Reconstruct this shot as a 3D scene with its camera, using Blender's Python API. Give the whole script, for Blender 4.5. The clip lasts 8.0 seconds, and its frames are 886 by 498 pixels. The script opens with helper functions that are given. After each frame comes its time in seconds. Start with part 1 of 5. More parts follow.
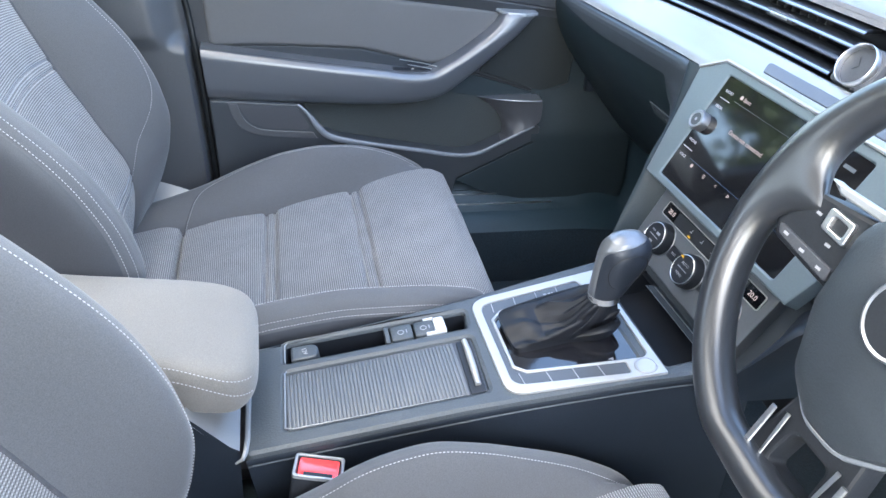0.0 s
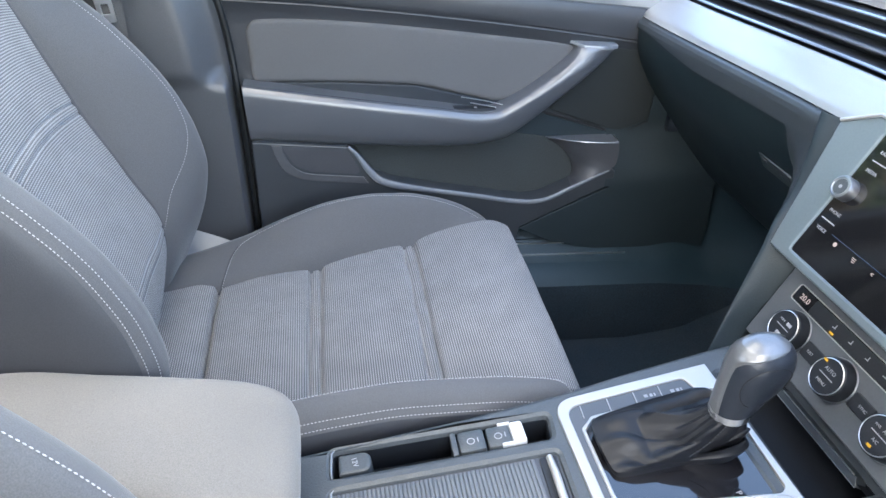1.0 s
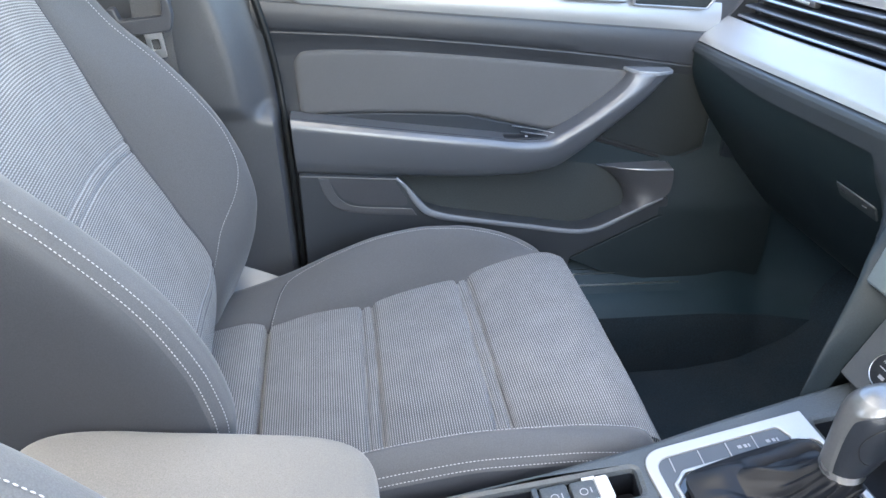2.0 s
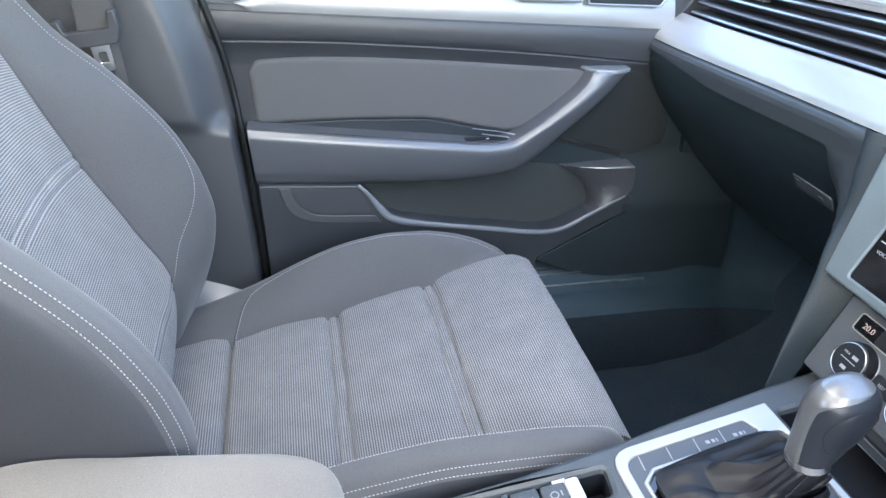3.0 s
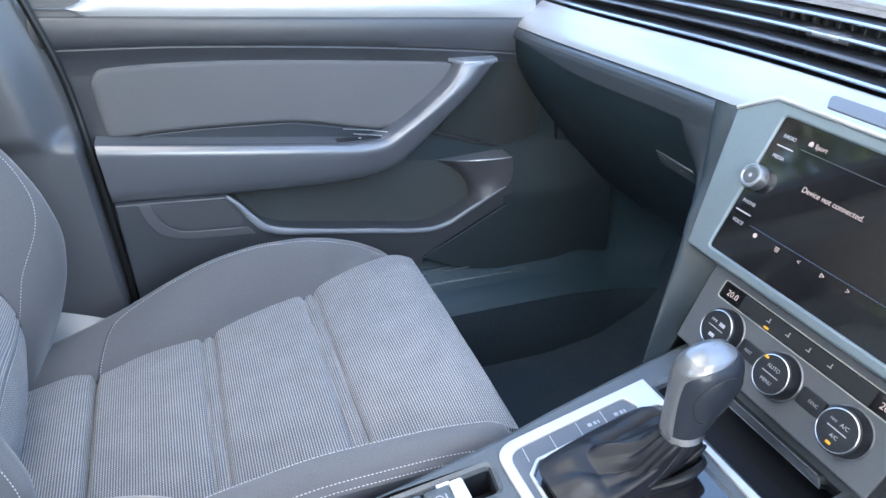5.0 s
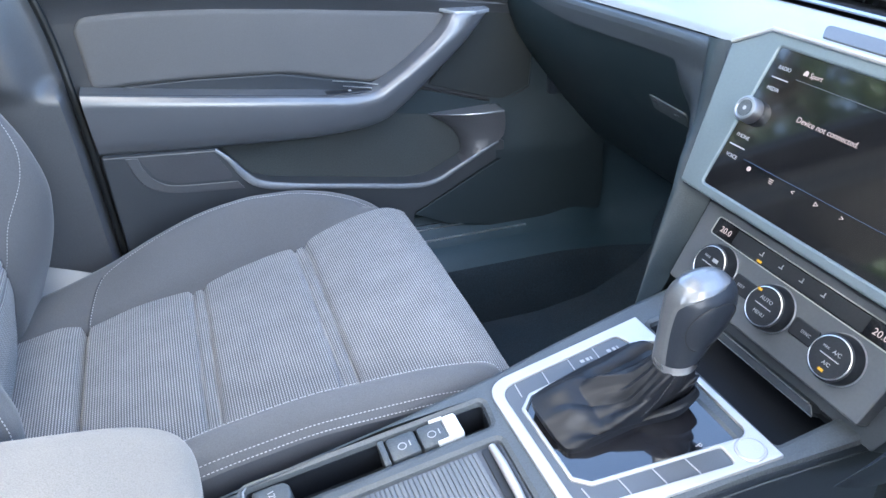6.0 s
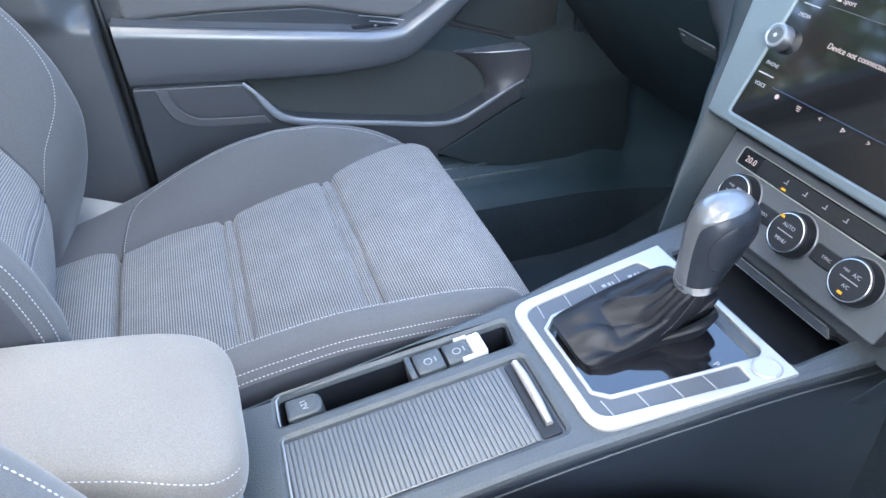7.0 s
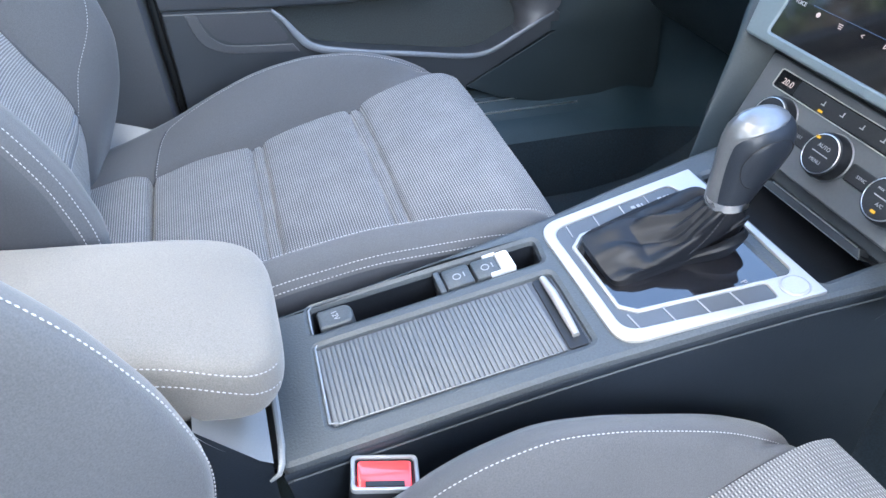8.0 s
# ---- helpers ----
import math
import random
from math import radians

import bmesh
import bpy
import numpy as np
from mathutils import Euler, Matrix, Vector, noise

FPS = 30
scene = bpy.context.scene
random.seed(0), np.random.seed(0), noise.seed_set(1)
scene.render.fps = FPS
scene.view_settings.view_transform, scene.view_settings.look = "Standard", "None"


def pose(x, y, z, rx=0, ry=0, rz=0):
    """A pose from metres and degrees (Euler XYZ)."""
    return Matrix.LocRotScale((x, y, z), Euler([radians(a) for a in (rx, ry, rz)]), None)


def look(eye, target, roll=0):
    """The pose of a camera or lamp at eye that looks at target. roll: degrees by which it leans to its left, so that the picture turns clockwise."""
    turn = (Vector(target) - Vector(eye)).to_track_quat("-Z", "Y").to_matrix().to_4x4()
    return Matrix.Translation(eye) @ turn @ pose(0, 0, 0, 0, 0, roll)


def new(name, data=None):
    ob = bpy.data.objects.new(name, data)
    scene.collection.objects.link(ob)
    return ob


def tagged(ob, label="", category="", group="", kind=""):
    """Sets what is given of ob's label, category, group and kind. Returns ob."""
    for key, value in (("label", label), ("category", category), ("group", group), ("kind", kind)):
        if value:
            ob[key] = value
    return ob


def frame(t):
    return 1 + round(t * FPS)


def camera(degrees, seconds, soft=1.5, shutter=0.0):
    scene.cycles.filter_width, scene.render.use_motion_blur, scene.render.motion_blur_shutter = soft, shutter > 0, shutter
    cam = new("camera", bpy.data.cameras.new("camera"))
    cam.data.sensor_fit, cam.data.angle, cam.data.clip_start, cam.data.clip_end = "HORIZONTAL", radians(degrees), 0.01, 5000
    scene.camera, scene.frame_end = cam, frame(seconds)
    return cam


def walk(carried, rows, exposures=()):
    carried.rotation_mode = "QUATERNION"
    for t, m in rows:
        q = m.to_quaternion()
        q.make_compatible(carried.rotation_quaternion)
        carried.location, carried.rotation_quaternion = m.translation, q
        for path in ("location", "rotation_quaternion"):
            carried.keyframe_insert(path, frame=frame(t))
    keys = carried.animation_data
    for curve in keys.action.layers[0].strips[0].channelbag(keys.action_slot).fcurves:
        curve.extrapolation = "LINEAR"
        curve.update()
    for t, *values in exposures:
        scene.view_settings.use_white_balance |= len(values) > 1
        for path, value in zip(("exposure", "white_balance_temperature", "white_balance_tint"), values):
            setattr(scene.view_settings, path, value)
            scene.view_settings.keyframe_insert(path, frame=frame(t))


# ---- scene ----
cam = camera(64.3, 8.0)
METRES, EYE, TILT, LEAN, TURN = 0.47, 0.95, -32.5, -5.0, -12.8
ROWS = [
    (0.0, 0.0, 0.0, 0.0, 0.0, -0.0, 0.0),
    (0.5, -0.0142, 0.1745, 0.0895, 1.77, 0.61, -0.75),
    (1.0, -0.0945, 0.3197, 0.1649, 3.16, 1.26, -0.97),
    (1.5, -0.215, 0.3729, 0.21, 4.03, 1.88, -0.78),
    (1.7, -0.2357, 0.3885, 0.2146, 4.49, 2.33, -0.55),
    (2.8, -0.2081, 0.3978, 0.2171, 3.47, 3.16, 1.48),
    (3.0, -0.208, 0.4124, 0.2206, 2.29, 3.15, 1.98),
    (3.5, -0.1683, 0.4314, 0.2323, 0.11, 3.32, 3.56),
    (4.0, -0.1429, 0.447, 0.2394, -2.03, 3.47, 5.15),
    (4.5, -0.112, 0.4615, 0.234, -3.76, 3.48, 6.5),
    (4.7, -0.1122, 0.4726, 0.2216, -4.48, 3.42, 6.79),
    (5.8, -0.0868, 0.5050, 0.1406, -4.80, 1.46, 8.27),
    (6.0, -0.1102, 0.5051, 0.1173, -5.18, 1.13, 7.9),
    (6.5, -0.1227, 0.4932, 0.0879, -4.52, -0.47, 7.55),
    (7.0, -0.1383, 0.4734, 0.0547, -3.68, -2.32, 7.04),
    (7.5, -0.1496, 0.4691, 0.0212, -2.79, -4.28, 6.52),
    (8.0, -0.167, 0.4551, -0.0143, -1.95, -5.99, 6.14),
]
walk(cam, [(t, pose(0, 0, EYE, TILT, LEAN, TURN) @ pose(METRES * x, METRES * y, METRES * z, 90 + pitch, roll, yaw)) for t, x, y, z, yaw, pitch, roll in ROWS],
     exposures=[(0.0, 3.94, 6200, 6), (1.5, 3.86, 6520, 6), (3.5, 4.0, 6480, 6), (4.5, 4.05, 6250, 6), (6.0, 4.1, 5980, 6), (8.0, 4.14, 6020, 6)])

# ---- world and sun ----
world = bpy.data.worlds.new("sky")
scene.world = world
world.use_nodes = True
wn = world.node_tree
sky = wn.nodes.new("ShaderNodeTexSky")
sky.sky_type = "NISHITA"
sky.sun_disc = False
sky.sun_elevation = radians(42)
sky.sun_rotation = radians(235)
sky.air_density, sky.dust_density = 1.0, 2.5
wn.nodes["Background"].inputs[1].default_value = 0.13
wn.links.new(sky.outputs[0], wn.nodes["Background"].inputs[0])
sun = new("sun", bpy.data.lights.new("sun", "SUN"))
sun.data.energy, sun.data.angle, sun.data.color = 3.2, radians(0.6), (1.0, 0.95, 0.87)
sun.matrix_world = look((-0.90, -0.62, 1.0), (0, 0, 0))

# added warm fill lamp in the driver's opening, standing in for light from outside
yard = new("driver_side_fill", bpy.data.lights.new("driver_side_fill", "AREA"))
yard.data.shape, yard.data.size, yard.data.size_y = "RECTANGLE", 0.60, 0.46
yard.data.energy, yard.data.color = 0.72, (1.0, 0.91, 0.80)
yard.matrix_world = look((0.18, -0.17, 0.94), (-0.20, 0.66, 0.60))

# ---- materials ----
def material(name, colour, rough=0.6, metal=0.0, grain=0.0, scale=400.0, bump=0.0, spots=0.0, spot_scale=9.0, coat=0.0, sheen=0.0, gloss=0.5):
    """A surface with fine grain (colour and relief) and broad uneven wear."""
    m = bpy.data.materials.new(name)
    m.use_nodes = True
    t = m.node_tree
    b = t.nodes["Principled BSDF"]
    b.inputs["Roughness"].default_value, b.inputs["Metallic"].default_value = rough, metal
    b.inputs["Coat Weight"].default_value = coat
    b.inputs["Coat Roughness"].default_value = 0.08
    b.inputs["Sheen Weight"].default_value = sheen
    b.inputs["Specular IOR Level"].default_value = gloss
    c = t.nodes.new("ShaderNodeTexCoord")
    fine = t.nodes.new("ShaderNodeTexNoise")
    fine.inputs["Scale"].default_value, fine.inputs["Detail"].default_value = scale, 3
    broad = t.nodes.new("ShaderNodeTexNoise")
    broad.inputs["Scale"].default_value, broad.inputs["Detail"].default_value = spot_scale, 4
    for n in (fine, broad):
        t.links.new(c.outputs["Object"], n.inputs["Vector"])
    def spread(n, amount):
        r = t.nodes.new("ShaderNodeMapRange")
        r.inputs["From Min"].default_value, r.inputs["From Max"].default_value = 0.25, 0.75
        r.inputs["To Min"].default_value, r.inputs["To Max"].default_value = 1 - amount, 1 + amount
        t.links.new(n.outputs[0], r.inputs["Value"])
        return r.outputs[0]
    mul = t.nodes.new("ShaderNodeMath")
    mul.operation = "MULTIPLY"
    t.links.new(spread(fine, grain), mul.inputs[0])
    t.links.new(spread(broad, spots), mul.inputs[1])
    mix = t.nodes.new("ShaderNodeVectorMath")
    mix.operation = "SCALE"
    mix.inputs[0].default_value = colour
    t.links.new(mul.outputs[0], mix.inputs["Scale"])
    t.links.new(mix.outputs[0], b.inputs["Base Color"])
    if bump:
        bp = t.nodes.new("ShaderNodeBump")
        bp.inputs["Strength"].default_value, bp.inputs["Distance"].default_value = bump, 0.0006
        t.links.new(fine.outputs[0], bp.inputs["Height"])
        t.links.new(bp.outputs[0], b.inputs["Normal"])
    rr = t.nodes.new("ShaderNodeMath")
    rr.operation = "MULTIPLY"
    rr.inputs[1].default_value = rough
    t.links.new(spread(broad, spots * 0.8), rr.inputs[0])
    t.links.new(rr.outputs[0], b.inputs["Roughness"])
    return m


def glowing(name, colour, strength):
    m = bpy.data.materials.new(name)
    m.use_nodes = True
    b = m.node_tree.nodes["Principled BSDF"]
    b.inputs["Base Color"].default_value = (*[0.05 * c for c in colour], 1)
    b.inputs["Emission Color"].default_value = (*colour, 1)
    b.inputs["Emission Strength"].default_value = strength
    return m


def ribbed(name, pitch, dark, light, knit):
    """Ribbed seat cloth: pale and dark threads in rows across the seat, by the surface's own metres."""
    m = bpy.data.materials.new(name)
    m.use_nodes = True
    t = m.node_tree
    b = t.nodes["Principled BSDF"]
    b.inputs["Roughness"].default_value = 0.9
    b.inputs["Sheen Weight"].default_value = 0.15
    uv = t.nodes.new("ShaderNodeUVMap")
    sep = t.nodes.new("ShaderNodeSeparateXYZ")
    t.links.new(uv.outputs[0], sep.inputs[0])
    def math(op, a, k=None):
        n = t.nodes.new("ShaderNodeMath")
        n.operation = op
        t.links.new(a, n.inputs[0])
        if isinstance(k, (int, float)):
            n.inputs[1].default_value = k
        elif k is not None:
            t.links.new(k, n.inputs[1])
        return n.outputs[0]
    wob = t.nodes.new("ShaderNodeTexNoise")
    wob.inputs["Scale"].default_value, wob.inputs["Detail"].default_value = 260, 2
    t.links.new(uv.outputs[0], wob.inputs["Vector"])
    rows = math("SINE", math("MULTIPLY", math("ADD", sep.outputs[0], math("MULTIPLY", wob.outputs[0], pitch * 0.25)), 6.28318 / pitch))
    cols = math("SINE", math("MULTIPLY", sep.outputs[1], 6.28318 / (pitch * 1.25)))
    h = math("ADD", math("MULTIPLY", rows, 0.5 - knit / 2), math("MULTIPLY", math("MULTIPLY", rows, cols), knit))
    r = t.nodes.new("ShaderNodeMapRange")
    r.inputs["From Min"].default_value, r.inputs["From Max"].default_value = -0.22, 0.46
    t.links.new(h, r.inputs["Value"])
    broad = t.nodes.new("ShaderNodeTexNoise")
    broad.inputs["Scale"].default_value, broad.inputs["Detail"].default_value = 30, 6
    t.links.new(uv.outputs[0], broad.inputs["Vector"])
    fac = math("ADD", r.outputs[0], math("MULTIPLY", math("SUBTRACT", broad.outputs[0], 0.5), 0.30))
    mix = t.nodes.new("ShaderNodeMix")
    mix.data_type = "RGBA"
    mix.inputs["A"].default_value, mix.inputs["B"].default_value = (*dark, 1), (*light, 1)
    t.links.new(fac, mix.inputs["Factor"])
    t.links.new(mix.outputs["Result"], b.inputs["Base Color"])
    bp = t.nodes.new("ShaderNodeBump")
    bp.inputs["Strength"].default_value, bp.inputs["Distance"].default_value = 0.5, 0.001
    t.links.new(h, bp.inputs["Height"])
    t.links.new(bp.outputs[0], b.inputs["Normal"])
    return m


# translucent sheet under the added roof opening, spreading sun into the cabin
BLIND = bpy.data.materials.new("top_light_diffuser")
BLIND.use_nodes = True
bt = BLIND.node_tree
bs, tl, mx = bt.nodes["Principled BSDF"], bt.nodes.new("ShaderNodeBsdfTranslucent"), bt.nodes.new("ShaderNodeMixShader")
bs.inputs["Base Color"].default_value, bs.inputs["Roughness"].default_value = (0.80, 0.77, 0.72, 1), 0.9
tl.inputs["Color"].default_value = (0.86, 0.82, 0.76, 1)
mx.inputs[0].default_value = 0.6
bt.links.new(bs.outputs[0], mx.inputs[1])
bt.links.new(tl.outputs[0], mx.inputs[2])
bt.links.new(mx.outputs[0], bt.nodes["Material Output"].inputs["Surface"])
CLOTH = material("seat_side_cloth", (0.066, 0.069, 0.076), 0.85, grain=0.22, scale=900, bump=0.35, spots=0.08, sheen=0.2)
RIB = ribbed("ribbed_cloth", 0.0032, (0.052, 0.054, 0.059), (0.300, 0.303, 0.312), 0.30)
# darker and smoother than the bolster cloth, for the bolsters' lower sides
SKIRT_DARK = material("dark_side_panel", (0.040, 0.044, 0.053), 0.55, grain=0.15, scale=800, bump=0.2, spots=0.05)
# grey cloth made paler and warmer: warm light from above is in the colour
ARM_CLOTH = material("armrest_cloth", (0.150, 0.142, 0.130), 0.85, grain=0.2, scale=900, bump=0.35, spots=0.1, sheen=0.2)
THREAD = material("pale_thread", (0.36, 0.36, 0.375), 0.7, grain=0.1)
PIPE = material("dark_seam", (0.05, 0.052, 0.06), 0.9, grain=0.2)
SOFT = material("soft_dark_plastic", (0.050, 0.058, 0.065), 0.42, grain=0.18, scale=520, bump=0.8, spots=0.07)
DOOR_TOP = material("door_top_skin", (0.031, 0.034, 0.040), 0.40, grain=0.15, scale=700, bump=0.4, spots=0.06)
DOOR_SKIN = material("door_skin", (0.058, 0.062, 0.070), 0.36, grain=0.15, scale=700, bump=0.4, spots=0.06)
HARD = material("hard_dark_plastic", (0.045, 0.048, 0.056), 0.42, grain=0.15, scale=600, bump=0.3, spots=0.1)
BLACK = material("black_plastic", (0.012, 0.014, 0.018), 0.45, grain=0.2, scale=500, bump=0.2, spots=0.1, gloss=0.35)
# darker and more teal than the band: the shade below the roll, as colour
DASH_SKIN = material("dash_shade_skin", (0.008, 0.016, 0.021), 0.50, grain=0.15, scale=700, bump=0.35, spots=0.08, gloss=0.4)
BUTTON = material("button_plastic", (0.062, 0.069, 0.080), 0.36, grain=0.08, scale=900, bump=0.1, spots=0.05)
POCKET = material("pocket_plastic", (0.030, 0.035, 0.042), 0.45, grain=0.15, scale=600, bump=0.3, spots=0.1)
KNOB = material("knob_plastic", (0.016, 0.020, 0.028), 0.42, grain=0.15, scale=700, bump=0.2, spots=0.1, gloss=0.4)
# the blue-green tint here is the footwell shadow's, put into the base colour
SILL = material("sill_plastic", (0.018, 0.034, 0.046), 0.42, grain=0.1, spots=0.1, gloss=0.35)
PALE = material("pale_switch_plastic", (0.52, 0.53, 0.54), 0.4, spots=0.05)
ARM_SKIN = material("door_armrest_skin", (0.069, 0.075, 0.087), 0.30, grain=0.10, scale=800, bump=0.12, spots=0.02, gloss=0.9)
KNOB_SILVER = material("satin_knob_metal", (0.18, 0.186, 0.197), 0.32, 0.6, grain=0.05, spots=0.06)
BAND = material("dash_side_plastic", (0.024, 0.030, 0.037), 0.42, grain=0.15, scale=700, bump=0.35, spots=0.08)
FACE = material("clock_face", (0.10, 0.095, 0.085), 0.6, spots=0.08)
GLOSS = material("piano_black", (0.006, 0.006, 0.007), 0.06, grain=0.0, spots=0.15, gloss=0.8)
LACQUER = material("lacquered_black", (0.008, 0.008, 0.010), 0.05, spots=0.1, coat=1.0)
SILVER = material("satin_silver_paint", (0.42, 0.415, 0.405), 0.38, 0.5, grain=0.05, scale=900, bump=0.05, spots=0.04)
BEZEL = material("pale_blue_grey_trim", (0.125, 0.155, 0.170), 0.36, 0.3, grain=0.05, spots=0.05)
FASCIA = material("grey_fascia", (0.085, 0.094, 0.106), 0.42, 0.2, grain=0.06, spots=0.05)
LEATHER = material("black_leather", (0.008, 0.009, 0.012), 0.44, grain=0.2, scale=1400, bump=0.14, spots=0.06, gloss=0.30)
RIM_LEATHER = material("wheel_leather", (0.016, 0.018, 0.022), 0.30, grain=0.2, scale=900, bump=0.15, spots=0.1, gloss=0.75)
# deeper than black_plastic: part of the recesses' shade is in this colour
DEEP = material("recess_lining", (0.006, 0.008, 0.012), 0.75, grain=0.2, scale=500, bump=0.2, spots=0.1, gloss=0.2)
# black carpet, tinted with the teal of the shadow it lies in
CARPET = material("black_carpet", (0.008, 0.018, 0.029), 0.95, grain=0.5, scale=350, bump=0.9, spots=0.2)
FELT = material("pocket_felt", (0.028, 0.034, 0.036), 0.95, grain=0.4, scale=500, bump=0.5, spots=0.2)
SEAL = material("door_seal_rubber", (0.006, 0.007, 0.008), 0.45, grain=0.15, gloss=0.3)
RUBBER = material("black_rubber", (0.012, 0.012, 0.014), 0.6, grain=0.2)
GRILLE = material("speaker_mesh", (0.016, 0.020, 0.022), 0.65, grain=0.5, scale=1500, bump=0.9, gloss=0.3)
# tinted teal too, for the shadow around the door's lower front
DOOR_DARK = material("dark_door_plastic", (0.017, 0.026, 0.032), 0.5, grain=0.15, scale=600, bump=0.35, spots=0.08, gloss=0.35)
LINING = material("roof_cloth", (0.30, 0.30, 0.29), 0.9, grain=0.15, scale=500, bump=0.3, spots=0.05)
PAD = material("dash_pad", (0.11, 0.11, 0.115), 0.55, grain=0.15, scale=500, bump=0.5, spots=0.06)
SLAT = material("shutter_plastic", (0.10, 0.106, 0.113), 0.42, grain=0.08, spots=0.05)
STRIP = material("brushed_silver_strip", (0.30, 0.31, 0.32), 0.36, 0.5, grain=0.05, scale=900, bump=0.05, spots=0.04)
DARK_STEEL = material("satin_dark_metal", (0.33, 0.34, 0.36), 0.30, 0.9, grain=0.06, spots=0.08)
# dark plastic made paler: the sky's highlight on edges is in its base colour
POLISHED = material("smooth_lightened_plastic", (0.15, 0.166, 0.19), 0.24, grain=0.1, spots=0.05, gloss=1.0)
# near-black copy of the dark plastic: shade under and beside parts is in its colour
SHADED = material("shaded_dark_plastic", (0.011, 0.016, 0.024), 0.5, grain=0.2, scale=600, bump=0.3, spots=0.1)
PANEL_CLOTH = material("door_panel_cloth", (0.077, 0.079, 0.085), 0.8, grain=0.12, scale=900, bump=0.25, spots=0.05)
SEAM = material("grey_seam_thread", (0.20, 0.205, 0.215), 0.9, grain=0.2)
LEAF = material("green_leaf", (0.055, 0.095, 0.03), 0.6, grain=0.3, scale=20, spots=0.4, spot_scale=1.5)
BARK = material("brown_bark", (0.10, 0.075, 0.055), 0.9, grain=0.3, scale=30, bump=0.8, spots=0.2)
RED = material("red_plastic", (0.80, 0.06, 0.06), 0.16, spots=0.04, coat=0.7)
WEB = material("seat_belt_web", (0.058, 0.060, 0.064), 0.8, grain=0.3, scale=800, bump=0.5)
STEEL = material("brushed_steel", (0.7, 0.7, 0.7), 0.3, 1.0, grain=0.08, spots=0.08)
CONCRETE = material("pale_concrete", (0.36, 0.325, 0.275), 0.9, grain=0.15, scale=90, bump=0.6, spots=0.2, spot_scale=0.6)
PAINT = material("car_paint", (0.055, 0.058, 0.064), 0.35, 0.2, spots=0.04, coat=0.6)
WHITE_GLOW = glowing("lit_white_sign", (1.0, 0.80, 0.80), 0.045)
BLUE_GLOW = glowing("lit_blue_line", (0.10, 0.24, 0.6), 0.022)
AMBER = glowing("amber_lamp", (1.0, 0.55, 0.03), 0.06)
PRINT = material("white_print", (0.30, 0.30, 0.32), 0.5)

# ---- mesh helpers ----
from mathutils.geometry import delaunay_2d_cdt


def empty(name, label, category, m=None, group="", kind=""):
    ob = tagged(new(name), label, category, group, kind)
    ob.empty_display_size = 0.05
    if m is not None:
        ob.matrix_world = m
    return ob


def part(name, bm, mat, parent=None, label="", smooth=35):
    me = bpy.data.meshes.new(name)
    bmesh.ops.recalc_face_normals(bm, faces=bm.faces)
    for f in bm.faces:
        f.smooth = smooth > 0
    for e in bm.edges:
        if len(e.link_faces) == 2 and e.calc_face_angle(0) > radians(smooth):
            e.smooth = False
    bm.to_mesh(me)
    bm.free()
    me.materials.append(mat)
    ob = new(name, me)
    if parent is not None:
        ob.parent = parent
    if label:
        tagged(ob, label)
    return ob


def sheet(fn, us, vs, close_u=False, close_v=False, plain=None):
    """A surface fn(u, v) -> point over two lists of parameters, with UVs in metres along each (along plain, if given)."""
    bm = bmesh.new()
    P = [[Vector(fn(u, v)) for v in vs] for u in us]
    V = [[bm.verts.new(p) for p in row] for row in P]
    uvl = bm.loops.layers.uv.new("metres")
    nu, nv = len(us), len(vs)
    mid_v, mid_u = nv // 2, nu // 2
    Q = [[Vector(plain(u, v)) for v in vs] for u in us] if plain else P
    su, sv = [0.0], [0.0]
    for i in range(1, nu + 1):
        su.append(su[-1] + (Q[i % nu][mid_v] - Q[i - 1][mid_v]).length)
    for j in range(1, nv + 1):
        sv.append(sv[-1] + (Q[mid_u][j % nv] - Q[mid_u][j - 1]).length)
    for i in range(nu if close_u else nu - 1):
        for j in range(nv if close_v else nv - 1):
            q = [(i, j), (i + 1, j), (i + 1, j + 1), (i, j + 1)]
            vs4 = [V[a % nu][b % nv] for a, b in q]
            if len({v.index if v.index >= 0 else id(v) for v in vs4}) < 4:
                continue
            face = bm.faces.new(vs4)
            for lp, (a, b) in zip(face.loops, q):
                lp[uvl].uv = (su[a], sv[b])
    return bm


def span(a, b, n):
    return [a + (b - a) * i / (n - 1) for i in range(n)]


def curve(keys):
    """A smooth function through (x, y) keys."""
    xs, ys = [k[0] for k in keys], [k[1] for k in keys]
    n = len(xs)
    ms = []
    for i in range(n):
        if i in (0, n - 1):
            ms.append(0.0)
            continue
        a = (ys[i] - ys[i - 1]) / (xs[i] - xs[i - 1])
        b = (ys[i + 1] - ys[i]) / (xs[i + 1] - xs[i])
        ms.append(0.0 if a * b <= 0 else 2 * a * b / (a + b))
    if n > 2:
        ms[0] = (ys[1] - ys[0]) / (xs[1] - xs[0])
        ms[-1] = (ys[-1] - ys[-2]) / (xs[-1] - xs[-2])
    else:
        ms = [(ys[1] - ys[0]) / (xs[1] - xs[0])] * 2
    def fn(x):
        if x <= xs[0]:
            return ys[0]
        if x >= xs[-1]:
            return ys[-1]
        i = max(k for k in range(n - 1) if xs[k] <= x)
        h = xs[i + 1] - xs[i]
        t = (x - xs[i]) / h
        return ((2 * t ** 3 - 3 * t ** 2 + 1) * ys[i] + (t ** 3 - 2 * t ** 2 + t) * h * ms[i]
                + (3 * t ** 2 - 2 * t ** 3) * ys[i + 1] + (t ** 3 - t ** 2) * h * ms[i + 1])
    return fn


